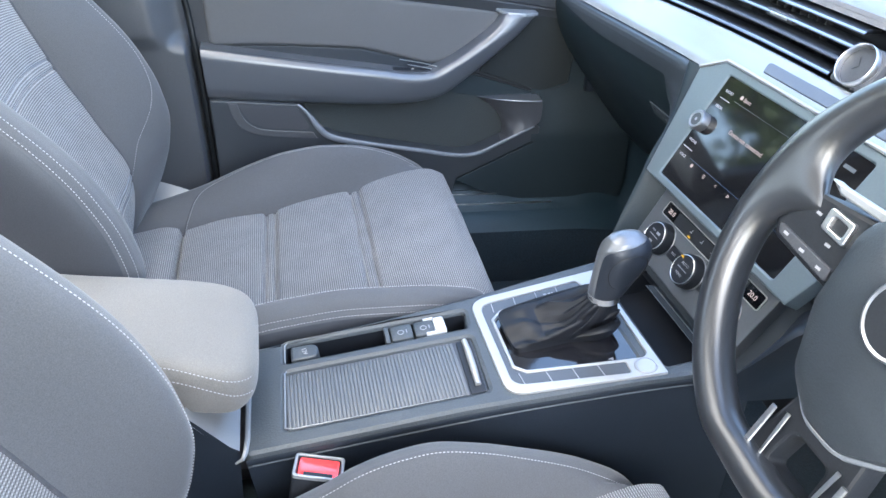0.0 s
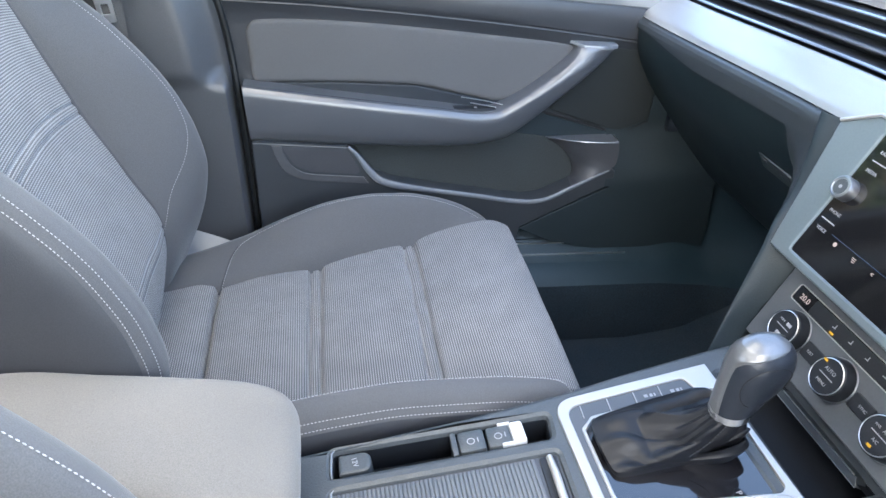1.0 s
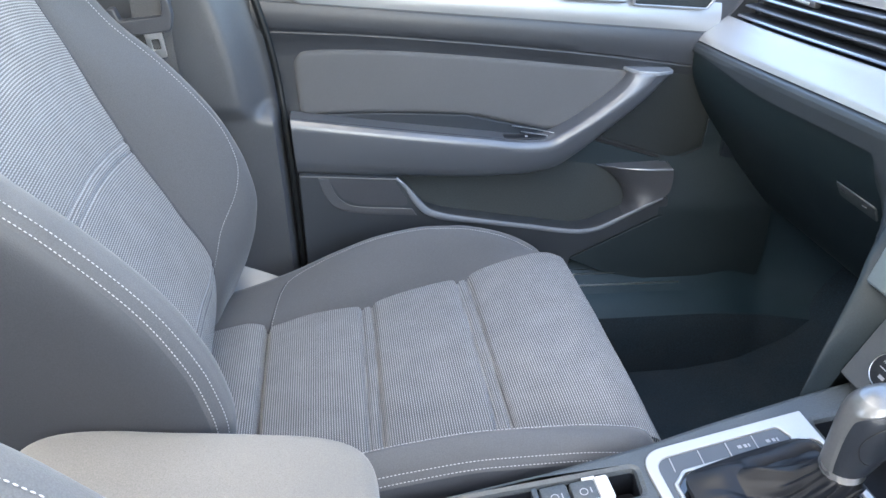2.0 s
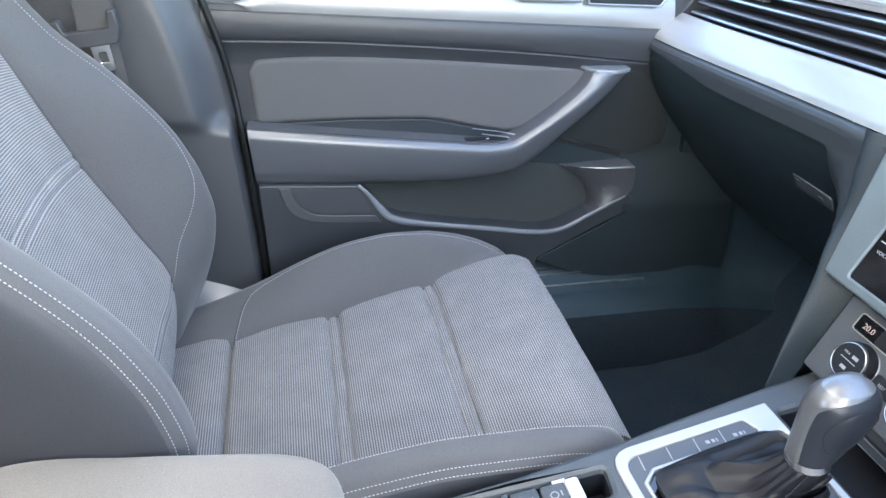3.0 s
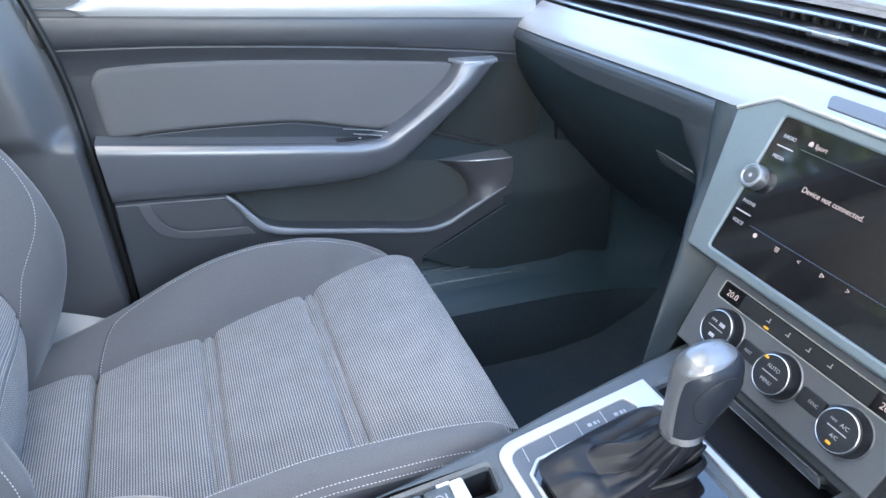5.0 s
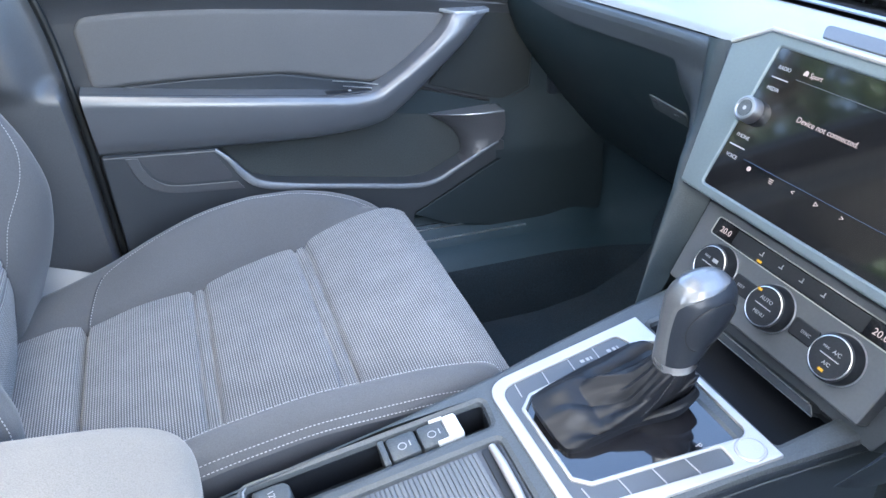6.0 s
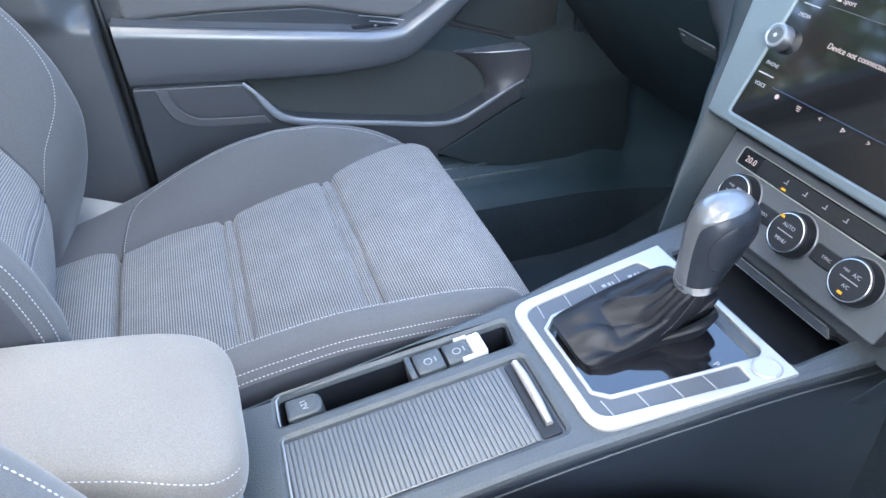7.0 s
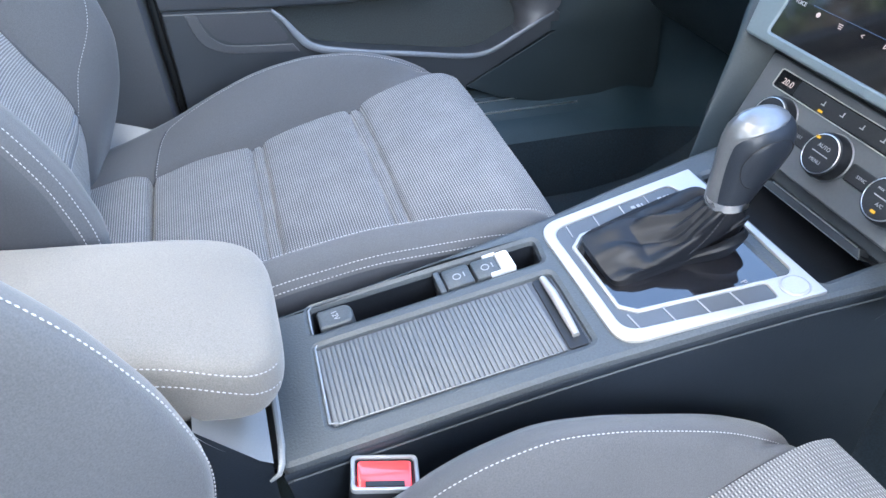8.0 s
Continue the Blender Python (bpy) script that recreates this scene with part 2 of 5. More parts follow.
def smoothstep(a, b, x):
    t = min(1, max(0, (x - a) / (b - a)))
    return t * t * (3 - 2 * t)


def rounded(pts, r, n=5):
    """A closed outline with its corners rounded; r: one radius, or one for each corner."""
    out = []
    k = len(pts)
    for i in range(k):
        p, a, b = Vector(pts[i]), Vector(pts[i - 1]), Vector(pts[(i + 1) % k])
        ri = r[i] if isinstance(r, (list, tuple)) else r
        da, db = a - p, b - p
        ang = da.angle(db)
        if ri <= 0 or abs(ang - math.pi) < 0.02:
            out.append(p)
            continue
        cut = min(ri / math.tan(ang / 2), 0.48 * da.length, 0.48 * db.length)
        s, e = p + da.normalized() * cut, p + db.normalized() * cut
        for j in range(n + 1):
            t = j / n
            out.append((1 - t) ** 2 * s + 2 * t * (1 - t) * p + t * t * e)
    return out


def disc(x, y, r, n=24):
    return [Vector((x + r * math.cos(6.28318 * i / n), y + r * math.sin(6.28318 * i / n))) for i in range(n)]


def grown(loop, d):
    """The outline moved outwards by d."""
    k = len(loop)
    area = sum(loop[i - 1].x * loop[i].y - loop[i].x * loop[i - 1].y for i in range(k))
    sgn = 1 if area > 0 else -1
    out = []
    for i in range(k):
        e1, e2 = loop[i] - loop[i - 1], loop[(i + 1) % k] - loop[i]
        n1, n2 = Vector((e1.y, -e1.x)).normalized(), Vector((e2.y, -e2.x)).normalized()
        nn = n1 + n2
        if nn.length < 1e-6:
            nn = n1
        nn.normalize()
        out.append(loop[i] + nn * (sgn * d / max(0.5, nn.dot(n1) if n1.length else 1)))
    return out


def plate(outer, holes=(), h=0.01, b=0.002, top=0.0, crown=None):
    """A slab in the local x-y plane: its top at z = top, h thick, with holes through it and edges rounded by b."""
    bm = bmesh.new()
    lift = crown or (lambda x, y: 0.0)
    steps = [(-b, 0.0), (-0.3 * b, -0.3 * b), (0.0, -b)] if b > 0 else [(0.0, 0.0)]
    tops = []
    for k, loop in enumerate([outer, *holes]):
        sign = 1 if k == 0 else -1
        rings = []
        for off, dz in steps:
            rings.append([bm.verts.new((p.x, p.y, top + dz + lift(p.x, p.y))) for p in grown(loop, sign * off)])
        rings.append([bm.verts.new((p.x, p.y, top - h)) for p in loop])
        n = len(loop)
        for r1, r2 in zip(rings, rings[1:]):
            for i in range(n):
                bm.faces.new((r1[i - 1], r1[i], r2[i], r2[i - 1]))
        tops.append(rings[0])
    pts, edges = [], []
    for ring in tops:
        k0, n = len(pts), len(ring)
        pts += [v.co.to_2d() for v in ring]
        edges += [(k0 + i, k0 + (i + 1) % n) for i in range(n)]
    flat = [v for ring in tops for v in ring]
    polys = [[v.co.to_2d() for v in ring] for ring in tops]
    def inside(q, poly):
        odd = False
        for a, c in zip(poly, poly[1:] + poly[:1]):
            if (a.y > q.y) != (c.y > q.y) and q.x < (c.x - a.x) * (q.y - a.y) / (c.y - a.y) + a.x:
                odd = not odd
        return odd
    made = delaunay_2d_cdt(pts, edges, [], 0, 1e-7)
    for tri in made[2]:
        mid = sum((made[0][i] for i in tri), Vector((0, 0))) / 3
        if inside(mid, polys[0]) and not any(inside(mid, q) for q in polys[1:]):
            vs = [flat[made[3][i][0]] for i in tri if made[3][i]]
            if len(vs) == 3 and len(set(vs)) == 3:
                bm.faces.new(vs)
    if crown is None:
        for ring in tops:
            for i in range(len(ring)):
                e = bm.edges.get((ring[i - 1], ring[i]))
                if e:
                    e.smooth = False
    return bm


def block(sx, sy, sz, r=0.002, at=(0, 0, 0), seg=2):
    """A box with rounded edges, centred at a place."""
    bm = bmesh.new()
    bmesh.ops.create_cube(bm, size=1)
    for v in bm.verts:
        v.co = Vector((v.co.x * sx, v.co.y * sy, v.co.z * sz))
    if r > 0:
        bmesh.ops.bevel(bm, geom=bm.edges[:], offset=r, segments=seg, profile=0.5, affect="EDGES")
    for v in bm.verts:
        v.co += Vector(at)
    return bm


def tube(path, r, n=8, close=False, squash=1.0):
    """A round bar along a list of points."""
    bm = bmesh.new()
    pts = [Vector(p) for p in path]
    k = len(pts)
    rings = []
    up = None
    for i in range(k):
        a = pts[i - 1] if (close or i) else pts[0]
        c = pts[(i + 1) % k] if (close or i < k - 1) else pts[-1]
        t = (c - a).normalized()
        if up is None:
            up = Vector((0, 0, 1)) if abs(t.z) < 0.9 else Vector((1, 0, 0))
        s = t.cross(up).normalized()
        up = s.cross(t).normalized()
        ri = r[i] if isinstance(r, (list, tuple)) else r
        rings.append([bm.verts.new(pts[i] + ri * (math.cos(6.28318 * j / n) * s + squash * math.sin(6.28318 * j / n) * up)) for j in range(n)])
    for i in range(k if close else k - 1):
        r1, r2 = rings[i], rings[(i + 1) % k]
        for j in range(n):
            bm.faces.new((r1[j - 1], r1[j], r2[j], r2[j - 1]))
    if not close:
        bm.faces.new(rings[0])
        bm.faces.new(rings[-1][::-1])
    return bm


def stitches(path, length=0.0027, gap=0.0014, r=0.0005):
    """A row of short threads along a path, in one mesh."""
    pts = [Vector(p) for p in path]
    seg = [(b - a).length for a, b in zip(pts, pts[1:])]
    total = sum(seg)
    def at(s):
        for a, b, l in zip(pts, pts[1:], seg):
            if s <= l:
                return a + (b - a) * (s / l if l else 0)
            s -= l
        return pts[-1]
    verts, faces = [], []
    s = 0.0
    while s + length < total:
        a, c = at(s), at(s + length)
        t = (c - a).normalized()
        side = t.cross(Vector((0, 0, 1)) if abs(t.z) < 0.9 else Vector((1, 0, 0))).normalized()
        up = side.cross(t)
        k = len(verts)
        for q, f in ((0.0, 0.35), (0.3, 1), (0.7, 1), (1.0, 0.35)):
            for j in range(5):
                w = 6.28318 * j / 5
                verts.append(a + (c - a) * q + r * f * (math.cos(w) * side + math.sin(w) * up))
        for q in range(3):
            for j in range(5):
                faces.append((k + q * 5 + j, k + q * 5 + (j + 1) % 5, k + q * 5 + 5 + (j + 1) % 5, k + q * 5 + 5 + j))
        faces += [tuple(k + j for j in range(4, -1, -1)), tuple(k + 15 + j for j in range(5))]
        s += length + gap
    me = bpy.data.meshes.new("stitching")
    me.from_pydata(verts, [], faces)
    bm = bmesh.new()
    bm.from_mesh(me)
    bpy.data.meshes.remove(me)
    return bm


def turned(profile, n=32):
    """A solid of revolution about local z from (radius, height) pairs."""
    bm = bmesh.new()
    rings = [[bm.verts.new((r * math.cos(6.28318 * j / n), r * math.sin(6.28318 * j / n), z)) for j in range(n)] for r, z in profile]
    for r1, r2 in zip(rings, rings[1:]):
        for j in range(n):
            bm.faces.new((r1[j - 1], r1[j], r2[j], r2[j - 1]))
    bm.faces.new(rings[0])
    bm.faces.new(rings[-1][::-1])
    return bm


def shifted(bm, m):
    bmesh.ops.transform(bm, matrix=m if isinstance(m, Matrix) else Matrix.Translation(m), verts=bm.verts)
    return bm


def lettering(text, size, mat, parent, m, name="lettering", depth=0.0002, align="CENTER"):
    """Words as a flat mesh of the built-in font."""
    cu = bpy.data.curves.new(name, "FONT")
    cu.body, cu.size, cu.align_x, cu.align_y, cu.extrude = text, size, align, "CENTER", depth
    tmp = bpy.data.objects.new("words", cu)
    me = bpy.data.meshes.new_from_object(tmp)
    bpy.data.objects.remove(tmp)
    bpy.data.curves.remove(cu)
    me.materials.clear()
    me.materials.append(mat)
    ob = new(name, me)
    ob.parent = parent
    ob.matrix_local = m
    return ob

# ---- the car's shell: what closes the place ----
def setting(name, bm, mat, label, category, smooth=35):
    return tagged(part(name, bm, mat, None, "", smooth), label, category, kind="structure")

CENTRE = 0.608          # the car's middle, across
setting("ground", block(400, 400, 0.1, 0, (0, 0, -0.35)), CONCRETE, "pale sunlit concrete yard under and around the car", "ground")
# floor pan: flat under the seats, rising to the bulkhead
floor_line = curve([(-1.3, 0.02), (0.62, 0.02), (0.75, 0.04), (0.98, 0.26), (1.06, 0.42)])
setting("floor", sheet(lambda x, y: (x, y, floor_line(x) + 0.003 * noise.noise((x * 14, y * 14, 0))), span(-1.3, 1.06, 90), span(-0.16, 1.36, 60)), CARPET,
        "black carpeted floor of the footwell", "floor")
setting("bulkhead", block(0.05, 1.6, 0.55, 0.004, (1.10, CENTRE, 0.5)), CARPET, "black carpeted bulkhead ahead of the footwell", "bulkhead")
# the roof opening and its blind are unseen additions that light the cabin from above
setting("roof", plate(rounded([(-1.33, -0.23), (0.30, -0.23), (0.30, 1.23), (-1.33, 1.23)], 0.03), [rounded([(-0.55, 0.18), (0.12, 0.18), (0.12, 1.04), (-0.55, 1.04)], 0.05)], 0.05, 0.012, 1.30), LINING, "pale cloth-lined car roof with an added opening for top light", "roof")
setting("roof_skin", plate(rounded([(-1.34, -0.24), (0.31, -0.24), (0.31, 1.24), (-1.34, 1.24)], 0.04), [rounded([(-0.54, 0.19), (0.11, 0.19), (0.11, 1.03), (-0.54, 1.03)], 0.05)], 0.006, 0.002, 1.308), PAINT, "dark grey painted roof panel", "roof")
setting("sunblind", plate(rounded([(-0.56, 0.17), (0.13, 0.17), (0.13, 1.05), (-0.56, 1.05)], 0.05), (), 0.003, 0.0, 1.245), BLIND, "thin cream sheet added under the roof opening to spread light", "sunblind")
setting("wall_rear", block(0.06, 1.56, 0.85, 0.01, (-1.30, CENTRE, 0.40)), HARD, "dark panel closing the cabin at the rear", "wall")
SIDE = Matrix(((1, 0, 0, 0), (0, 0, -1, 1.375), (0, 1, 0, 0), (0, 0, 0, 1)))     # x along the car, y up, z into the cabin
side = setting("wall_side", plate(rounded([(-1.3, 0.0), (1.1, 0.0), (1.1, 0.77), (-1.3, 0.77)], 0.01), (), 0.05, 0.004, -0.055), PAINT, "dark grey painted body side", "wall")
side.matrix_world = SIDE
glazed = setting("window_1", plate(
    rounded([(-1.3, 0.0), (1.06, 0.0), (0.18, 0.55), (-1.3, 0.55)], 0.01),
    [rounded([(-0.170, 0.015), (0.90, 0.015), (0.16, 0.49), (-0.30, 0.49)], 0.03), rounded([(-1.15, 0.03), (-0.36, 0.03), (-0.46, 0.49), (-0.95, 0.49)], 0.03)],
    0.03, 0.004, 0.0), HARD, "dark inner window frames leaning inwards, open to the daylight", "window frame")
glazed.matrix_world = SIDE @ pose(0, 0.765, -0.055, 24, 0, 0)
far_side = setting("wall_driver", plate(
    rounded([(-1.1, 0.0), (1.3, 0.0), (1.3, 1.26), (-0.18, 1.26), (-1.02, 0.78), (-1.1, 0.78)], 0.01),
    [rounded([(-0.84, 0.78), (-0.70, 0.62), (0.12, 0.60), (0.12, 1.20), (-0.17, 1.20)], 0.03), rounded([(0.36, 0.77), (1.15, 0.77), (0.95, 1.20), (0.36, 1.20)], 0.03)],
    0.05, 0.004, -0.055), HARD, "dark inner side of the driver's door with its window open", "wall")
far_side.matrix_world = Matrix(((-1, 0, 0, 0), (0, 0, 1, -0.16), (0, 1, 0, 0), (0, 0, 0, 1)))
sill_line = [(1.385, 0.240), (1.368, 0.226), (1.360, 0.2285), (1.350, 0.216), (1.343, 0.2185), (1.333, 0.203), (1.322, 0.193), (1.314, 0.180), (1.304, 0.176), (1.288, 0.168), (1.272, 0.150), (1.266, 0.120), (1.262, 0.02)]
kick_line = [(1.356, 0.46), (1.354, 0.41), (1.352, 0.365), (1.350, 0.325), (1.347, 0.288), (1.344, 0.254), (1.339, 0.222), (1.331, 0.194), (1.318, 0.170), (1.298, 0.152), (1.272, 0.140), (1.262, 0.110), (1.255, 0.02)]
def sill_fn(x, k):
    """The ribbed sill, sweeping up into the trim beside the footwell."""
    a, b = sill_line[k], kick_line[k]
    up = smoothstep(0.66, 0.815, x)
    return (x, a[0] + (b[0] - a[0]) * up - 0.30 * max(0, x - 0.80), a[1] + (b[1] - a[1]) * up)
setting("floor_edge", sheet(sill_fn, span(-0.3, 1.07, 100), [10, 11, 12]), CARPET, "black carpet turned up along the sill", "floor")
setting("sill", sheet(sill_fn, span(-0.3, 1.07, 100), list(range(11))), SILL, "dark ribbed plastic door sill sweeping up beside the footwell", "sill")

# thin steel tubes draw the sill's sky highlights; the sill itself has no strips
glints = empty("sill_glints", "two thin bright lines standing in for highlights on the door sill", "tread strip")
for row, mix, end, tr in ((4, 0.45, 0.735, 0.0011), (5, 0.87, 0.625, 0.0018)):
    part("strip", tube([Vector(sill_fn(tx, row)).lerp(Vector(sill_fn(tx, row + 1)), mix) for tx in span(0.30, end, 16)], tr, 8), STEEL, glints)

# ---- seats ----
def spline(pts, n):
    """n points along a smooth line through pts."""
    pts = [Vector(p) for p in pts]
    d = [0.0]
    for a, b in zip(pts, pts[1:]):
        d.append(d[-1] + (b - a).length)
    cs = [curve(list(zip(d, [p[k] for p in pts]))) for k in range(len(pts[0]))]
    return [Vector([c(s) for c in cs]) for s in span(0, d[-1], n)]


def seat(x0, y0, z0, sgn, label, double, crests, wide=0.0, ahead=(0.0, 0.0)):
    """A front seat: sgn 1 has its outer side towards +y. Built about the cushion's middle."""
    ob = empty("front_seat", label, "car seat", Matrix.Translation((x0, y0, z0)), "front seats")
    at = lambda x, v, z: (x, sgn * v, z)
    edge = curve([(-0.25, 0.150), (-0.147, 0.160), (0, 0.172), (0.15, 0.192), (0.27, 0.206), (0.33, 0.21)])
    mid = spline([(-0.27, 0.250), (-0.147, 0.268), (0, 0.293), (0.15, 0.322), (0.25, 0.347), (0.285, 0.353), (0.310, 0.345), (0.322, 0.322), (0.325, 0.28), (0.318, 0.18)], 300)
    top = curve([(p.x, p.y) for p in mid[:236:6]])
    slant = lambda w: 0.004 * w - 0.003          # the cross seams run a little askew
    def groove(x, w):
        g = 0.0
        for c in (-0.004 + slant(w), 0.150 + slant(w)):
            for d in (-0.008, 0.008):
                g += 0.0056 * math.exp(-((x - c - d) / 0.0030) ** 2)
            g += 0.0040 * math.exp(-((x - c) / 0.013) ** 2)
        return g + 0.012 * math.exp(-((x + 0.157) / 0.0035) ** 2)
    def insert(i, w):
        p = mid[i]
        e = edge(p.x)
        puff = 0.007 * (1 - abs(w) ** 4) - 0.004
        bul = 0.0055 * abs(math.sin((p.x - 0.15 - slant(w)) / 0.154 * math.pi)) if p.x > -0.157 else 0.002 + 0.012 * math.sin(math.pi / 2 * min(1, (-0.157 - p.x) / 0.035))
        ahead_x = 0.005 * (1 + w) * smoothstep(0.20, 0.31, p.x)
        wr = 0.0012 * noise.noise((p.x * 18, w * 3, x0))
        if abs(w) > 1:
            return at(p.x + ahead_x - (0.03 if i > 240 else 0), w * e, p.y - 0.045 * (i > 200))
        return at(p.x + ahead_x, w * e, p.y + (puff + bul + wr - groove(p.x, w)) * (1 if i < 236 else 0.4))
    part("cushion_insert", sheet(insert, list(range(300)), [-1.004] + span(-1, 1, 41) + [1.004]), RIB, ob, "ribbed pale and dark grey woven cloth")
    for c in (-0.012, 0.004, 0.142, 0.158):
        path = []
        for w in span(-0.98, 0.98, 30):
            i = next(q for q in range(236) if mid[q + 1].x > c + slant(w))
            path.append(Vector(insert(i, w)).lerp(Vector(insert(i + 1, w)), (c + slant(w) - mid[i].x) / (mid[i + 1].x - mid[i].x)) + Vector((0, 0, 0.0004)))
        part("seam", tube(path, 0.0006, 6), SEAM, ob)
    bolx = [-0.27 + 0.01 * i for i in range(57)] + [0.297, 0.303, 0.308, 0.312, 0.315, 0.318, 0.3195, 0.321]
    def bolster(side):
        crest = curve(crests[0] if side == 1 else crests[1])
        def fn(i, w):
            x = bolx[i]
            zi = min(top(x), crest(x) + 0.01) if x < 0.3 else crest(x)
            e, c = edge(x), crest(x)
            c = max(c, zi + 0.001) if x < 0.20 else c
            pts = [(e - 0.006, zi - 0.003 - 0.011 * (1 - smoothstep(0.18, 0.26, x))), (e + 0.009, zi + 0.32 * (c - zi)), (0.222, c - 0.004), (0.238, c), (0.254, c - 0.012), (0.264, c - 0.04), (0.266, min(c - 0.05, 0.22)), (0.255, 0.10)]
            k = w * (len(pts) - 1)
            a = min(int(k), len(pts) - 2)
            f = k - a
            P = [Vector(pts[max(0, min(len(pts) - 1, q))]) for q in (a - 1, a, a + 1, a + 2)]
            v = 0.5 * (2 * P[1] + (P[2] - P[0]) * f + (2 * P[0] - 5 * P[1] + 4 * P[2] - P[3]) * f * f + (3 * P[1] - P[0] - 3 * P[2] + P[3]) * f ** 3)
            return at(x - (0.02 * smoothstep(0.6, 1, w) if x > 0.28 else 0), side * v.x, v.y)
        return fn
    for side, nm in ((1, "outer"), (-1, "inner")):
        fn = bolster(side)
        skirt = 0.665 if side == -1 and double else 0.72
        b = part("cushion_bolster", sheet(fn, list(range(len(bolx))), span(0, skirt, 24)), CLOTH, ob, "plain dark grey cloth side bolster")
        part("side_skirt", sheet(fn, list(range(len(bolx))), span(skirt, 1, 16)), SKIRT_DARK, b, "dark smooth side panel")
        lift = Vector((0, -sgn * side * 0.0004, 0.0008))
        def at_row(q, w):
            i = int(q)
            return Vector(fn(i, w)).lerp(Vector(fn(min(i + 1, len(bolx) - 1), w)), q - i)
        path = [at_row(q.x, q.y / 30) + lift for q in spline([(11.6, 0.6), (12.2, 3.6), (13.2, 6.6), (15, 8.6), (18, 9.5), (24, 9.9), (40, 9.9), (57.6, 9.4)], 90)] if side == 1 or not double else [at_row(q, 0.33) + lift for q in span(14, 57, 90)]
        part("stitching", stitches(path), THREAD, b, "pale contrast stitching")
        if side == 1 or not double:
            part("seam", tube([p + Vector((-0.0020, 0, -0.0006)) for p in path[:15]], 0.0011, 6), PIPE, b)
        for w in (0.572, 0.640) if double and side == -1 else ():
            part("stitching", stitches([Vector(fn(i, w)) + Vector((0, sgn * side * 0.0007, 0.0004)) for i in range(0, 54)]), THREAD, b, "pale contrast stitching")
        part("seam", tube([Vector(fn(i, 0.012)) + Vector((0, 0, 0.001)) for i in range(0, 53, 2)], 0.0022, 6), PIPE, b)
    part("seat_base", block(0.50, 0.47, 0.12, 0.02, (0.02, 0, 0.10)), BLACK, ob, "black plastic seat base and runners")
    # backrest
    xi = curve([(0.22, -0.250), (0.27, -0.238), (0.31, -0.229), (0.345, -0.2235), (0.377, -0.224), (0.47, -0.264), (0.562, -0.310), (0.726, -0.374), (0.90, -0.44)])
    xc = curve([(0.22, -0.245), (0.26, -0.222), (0.30, -0.205), (0.344, -0.187), (0.40, -0.171), (0.445, -0.166), (0.50, -0.176), (0.55, -0.196), (0.585, -0.216), (0.654, -0.272), (0.71, -0.328), (0.86, -0.415), (0.90, -0.44)])
    be = curve([(0.22, 0.165 + 2.6 * wide), (0.45, 0.162 + 2.6 * wide), (0.60, 0.165 + 2.4 * wide), (0.80, 0.150 + wide), (0.86, 0.12), (0.90, 0.05)])
    def bgroove(zz):
        g = 0.0
        for c in (0.371, 0.562):
            for d in (-0.007, 0.007):
                g += 0.0024 * math.exp(-((zz - c - d) / 0.0026) ** 2)
        return g
    def binsert(s, w):
        z = s + 0.02 * (1 - w * w)
        puff = 0.010 * (1 - abs(w) ** 3) - 0.004
        return at(xi(z) + puff - bgroove(s) + 0.001 * noise.noise((z * 15, w * 3, 4)), w * be(z), z)
    part("backrest_insert", sheet(binsert, span(0.20, 0.87, 420), span(-1, 1, 37), plain=lambda z, w: (xi(z), w * be(0.5), z)), RIB, ob, "ribbed pale and dark grey woven cloth")
    for c in (0.364, 0.378, 0.555, 0.569):
        part("seam", tube([Vector(binsert(c, w)) + Vector((0.0004, 0, 0)) for w in span(-0.98, 0.98, 30)], 0.0006, 6), SEAM, ob)
    def bbol(side):
        def fn(z, w):
            e, a, c = be(z), xi(z), xc(z) + ahead[0 if side == 1 else 1]
            out = 0.272 + wide - 0.03 * smoothstep(0.66, 0.9, z)
            pts = [(e - 0.004, a - 0.006), (e + 0.012, a + 0.30 * (c - a)), (out - 0.052, c - 0.006), (out - 0.030, c), (out - 0.012, c - 0.012), (out - 0.002, c - 0.04), (out, c - 0.10), (out - 0.006, a - 0.15)]
            k = w * (len(pts) - 1)
            q = min(int(k), len(pts) - 2)
            f = k - q
            P = [Vector(pts[max(0, min(len(pts) - 1, j))]) for j in (q - 1, q, q + 1, q + 2)]
            v = 0.5 * (2 * P[1] + (P[2] - P[0]) * f + (2 * P[0] - 5 * P[1] + 4 * P[2] - P[3]) * f * f + (3 * P[1] - P[0] - 3 * P[2] + P[3]) * f ** 3)
            return at(v.y, side * v.x, z)
        return fn
    for side in (1, -1):
        fn = bbol(side)
        skirt = 0.60 if side == -1 and double else 0.70
        b = part("backrest_bolster", sheet(fn, span(0.22, 0.90, 90), span(0, skirt, 24)), CLOTH, ob, "plain dark grey cloth side bolster")
        part("side_skirt", sheet(fn, span(0.22, 0.90, 90), span(skirt, 1, 16)), SKIRT_DARK, b, "dark smooth side panel")
        row = lambda w: [(z, w) for z in span(0.27, 0.86, 60)]
        for zw in ((spline([(0.372, 0.03), (0.40, 0.10), (0.44, 0.19), (0.48, 0.25), (0.52, 0.285), (0.57, 0.305), (0.86, 0.305)], 60),) if side == 1 else (row(0.50), row(0.572))) if double else (row(0.37),):
            part("stitching", stitches([Vector(fn(z, w)) + Vector((0.0008, sgn * side * 0.0008, 0.0003)) for z, w in zw]), THREAD, b, "pale contrast stitching")
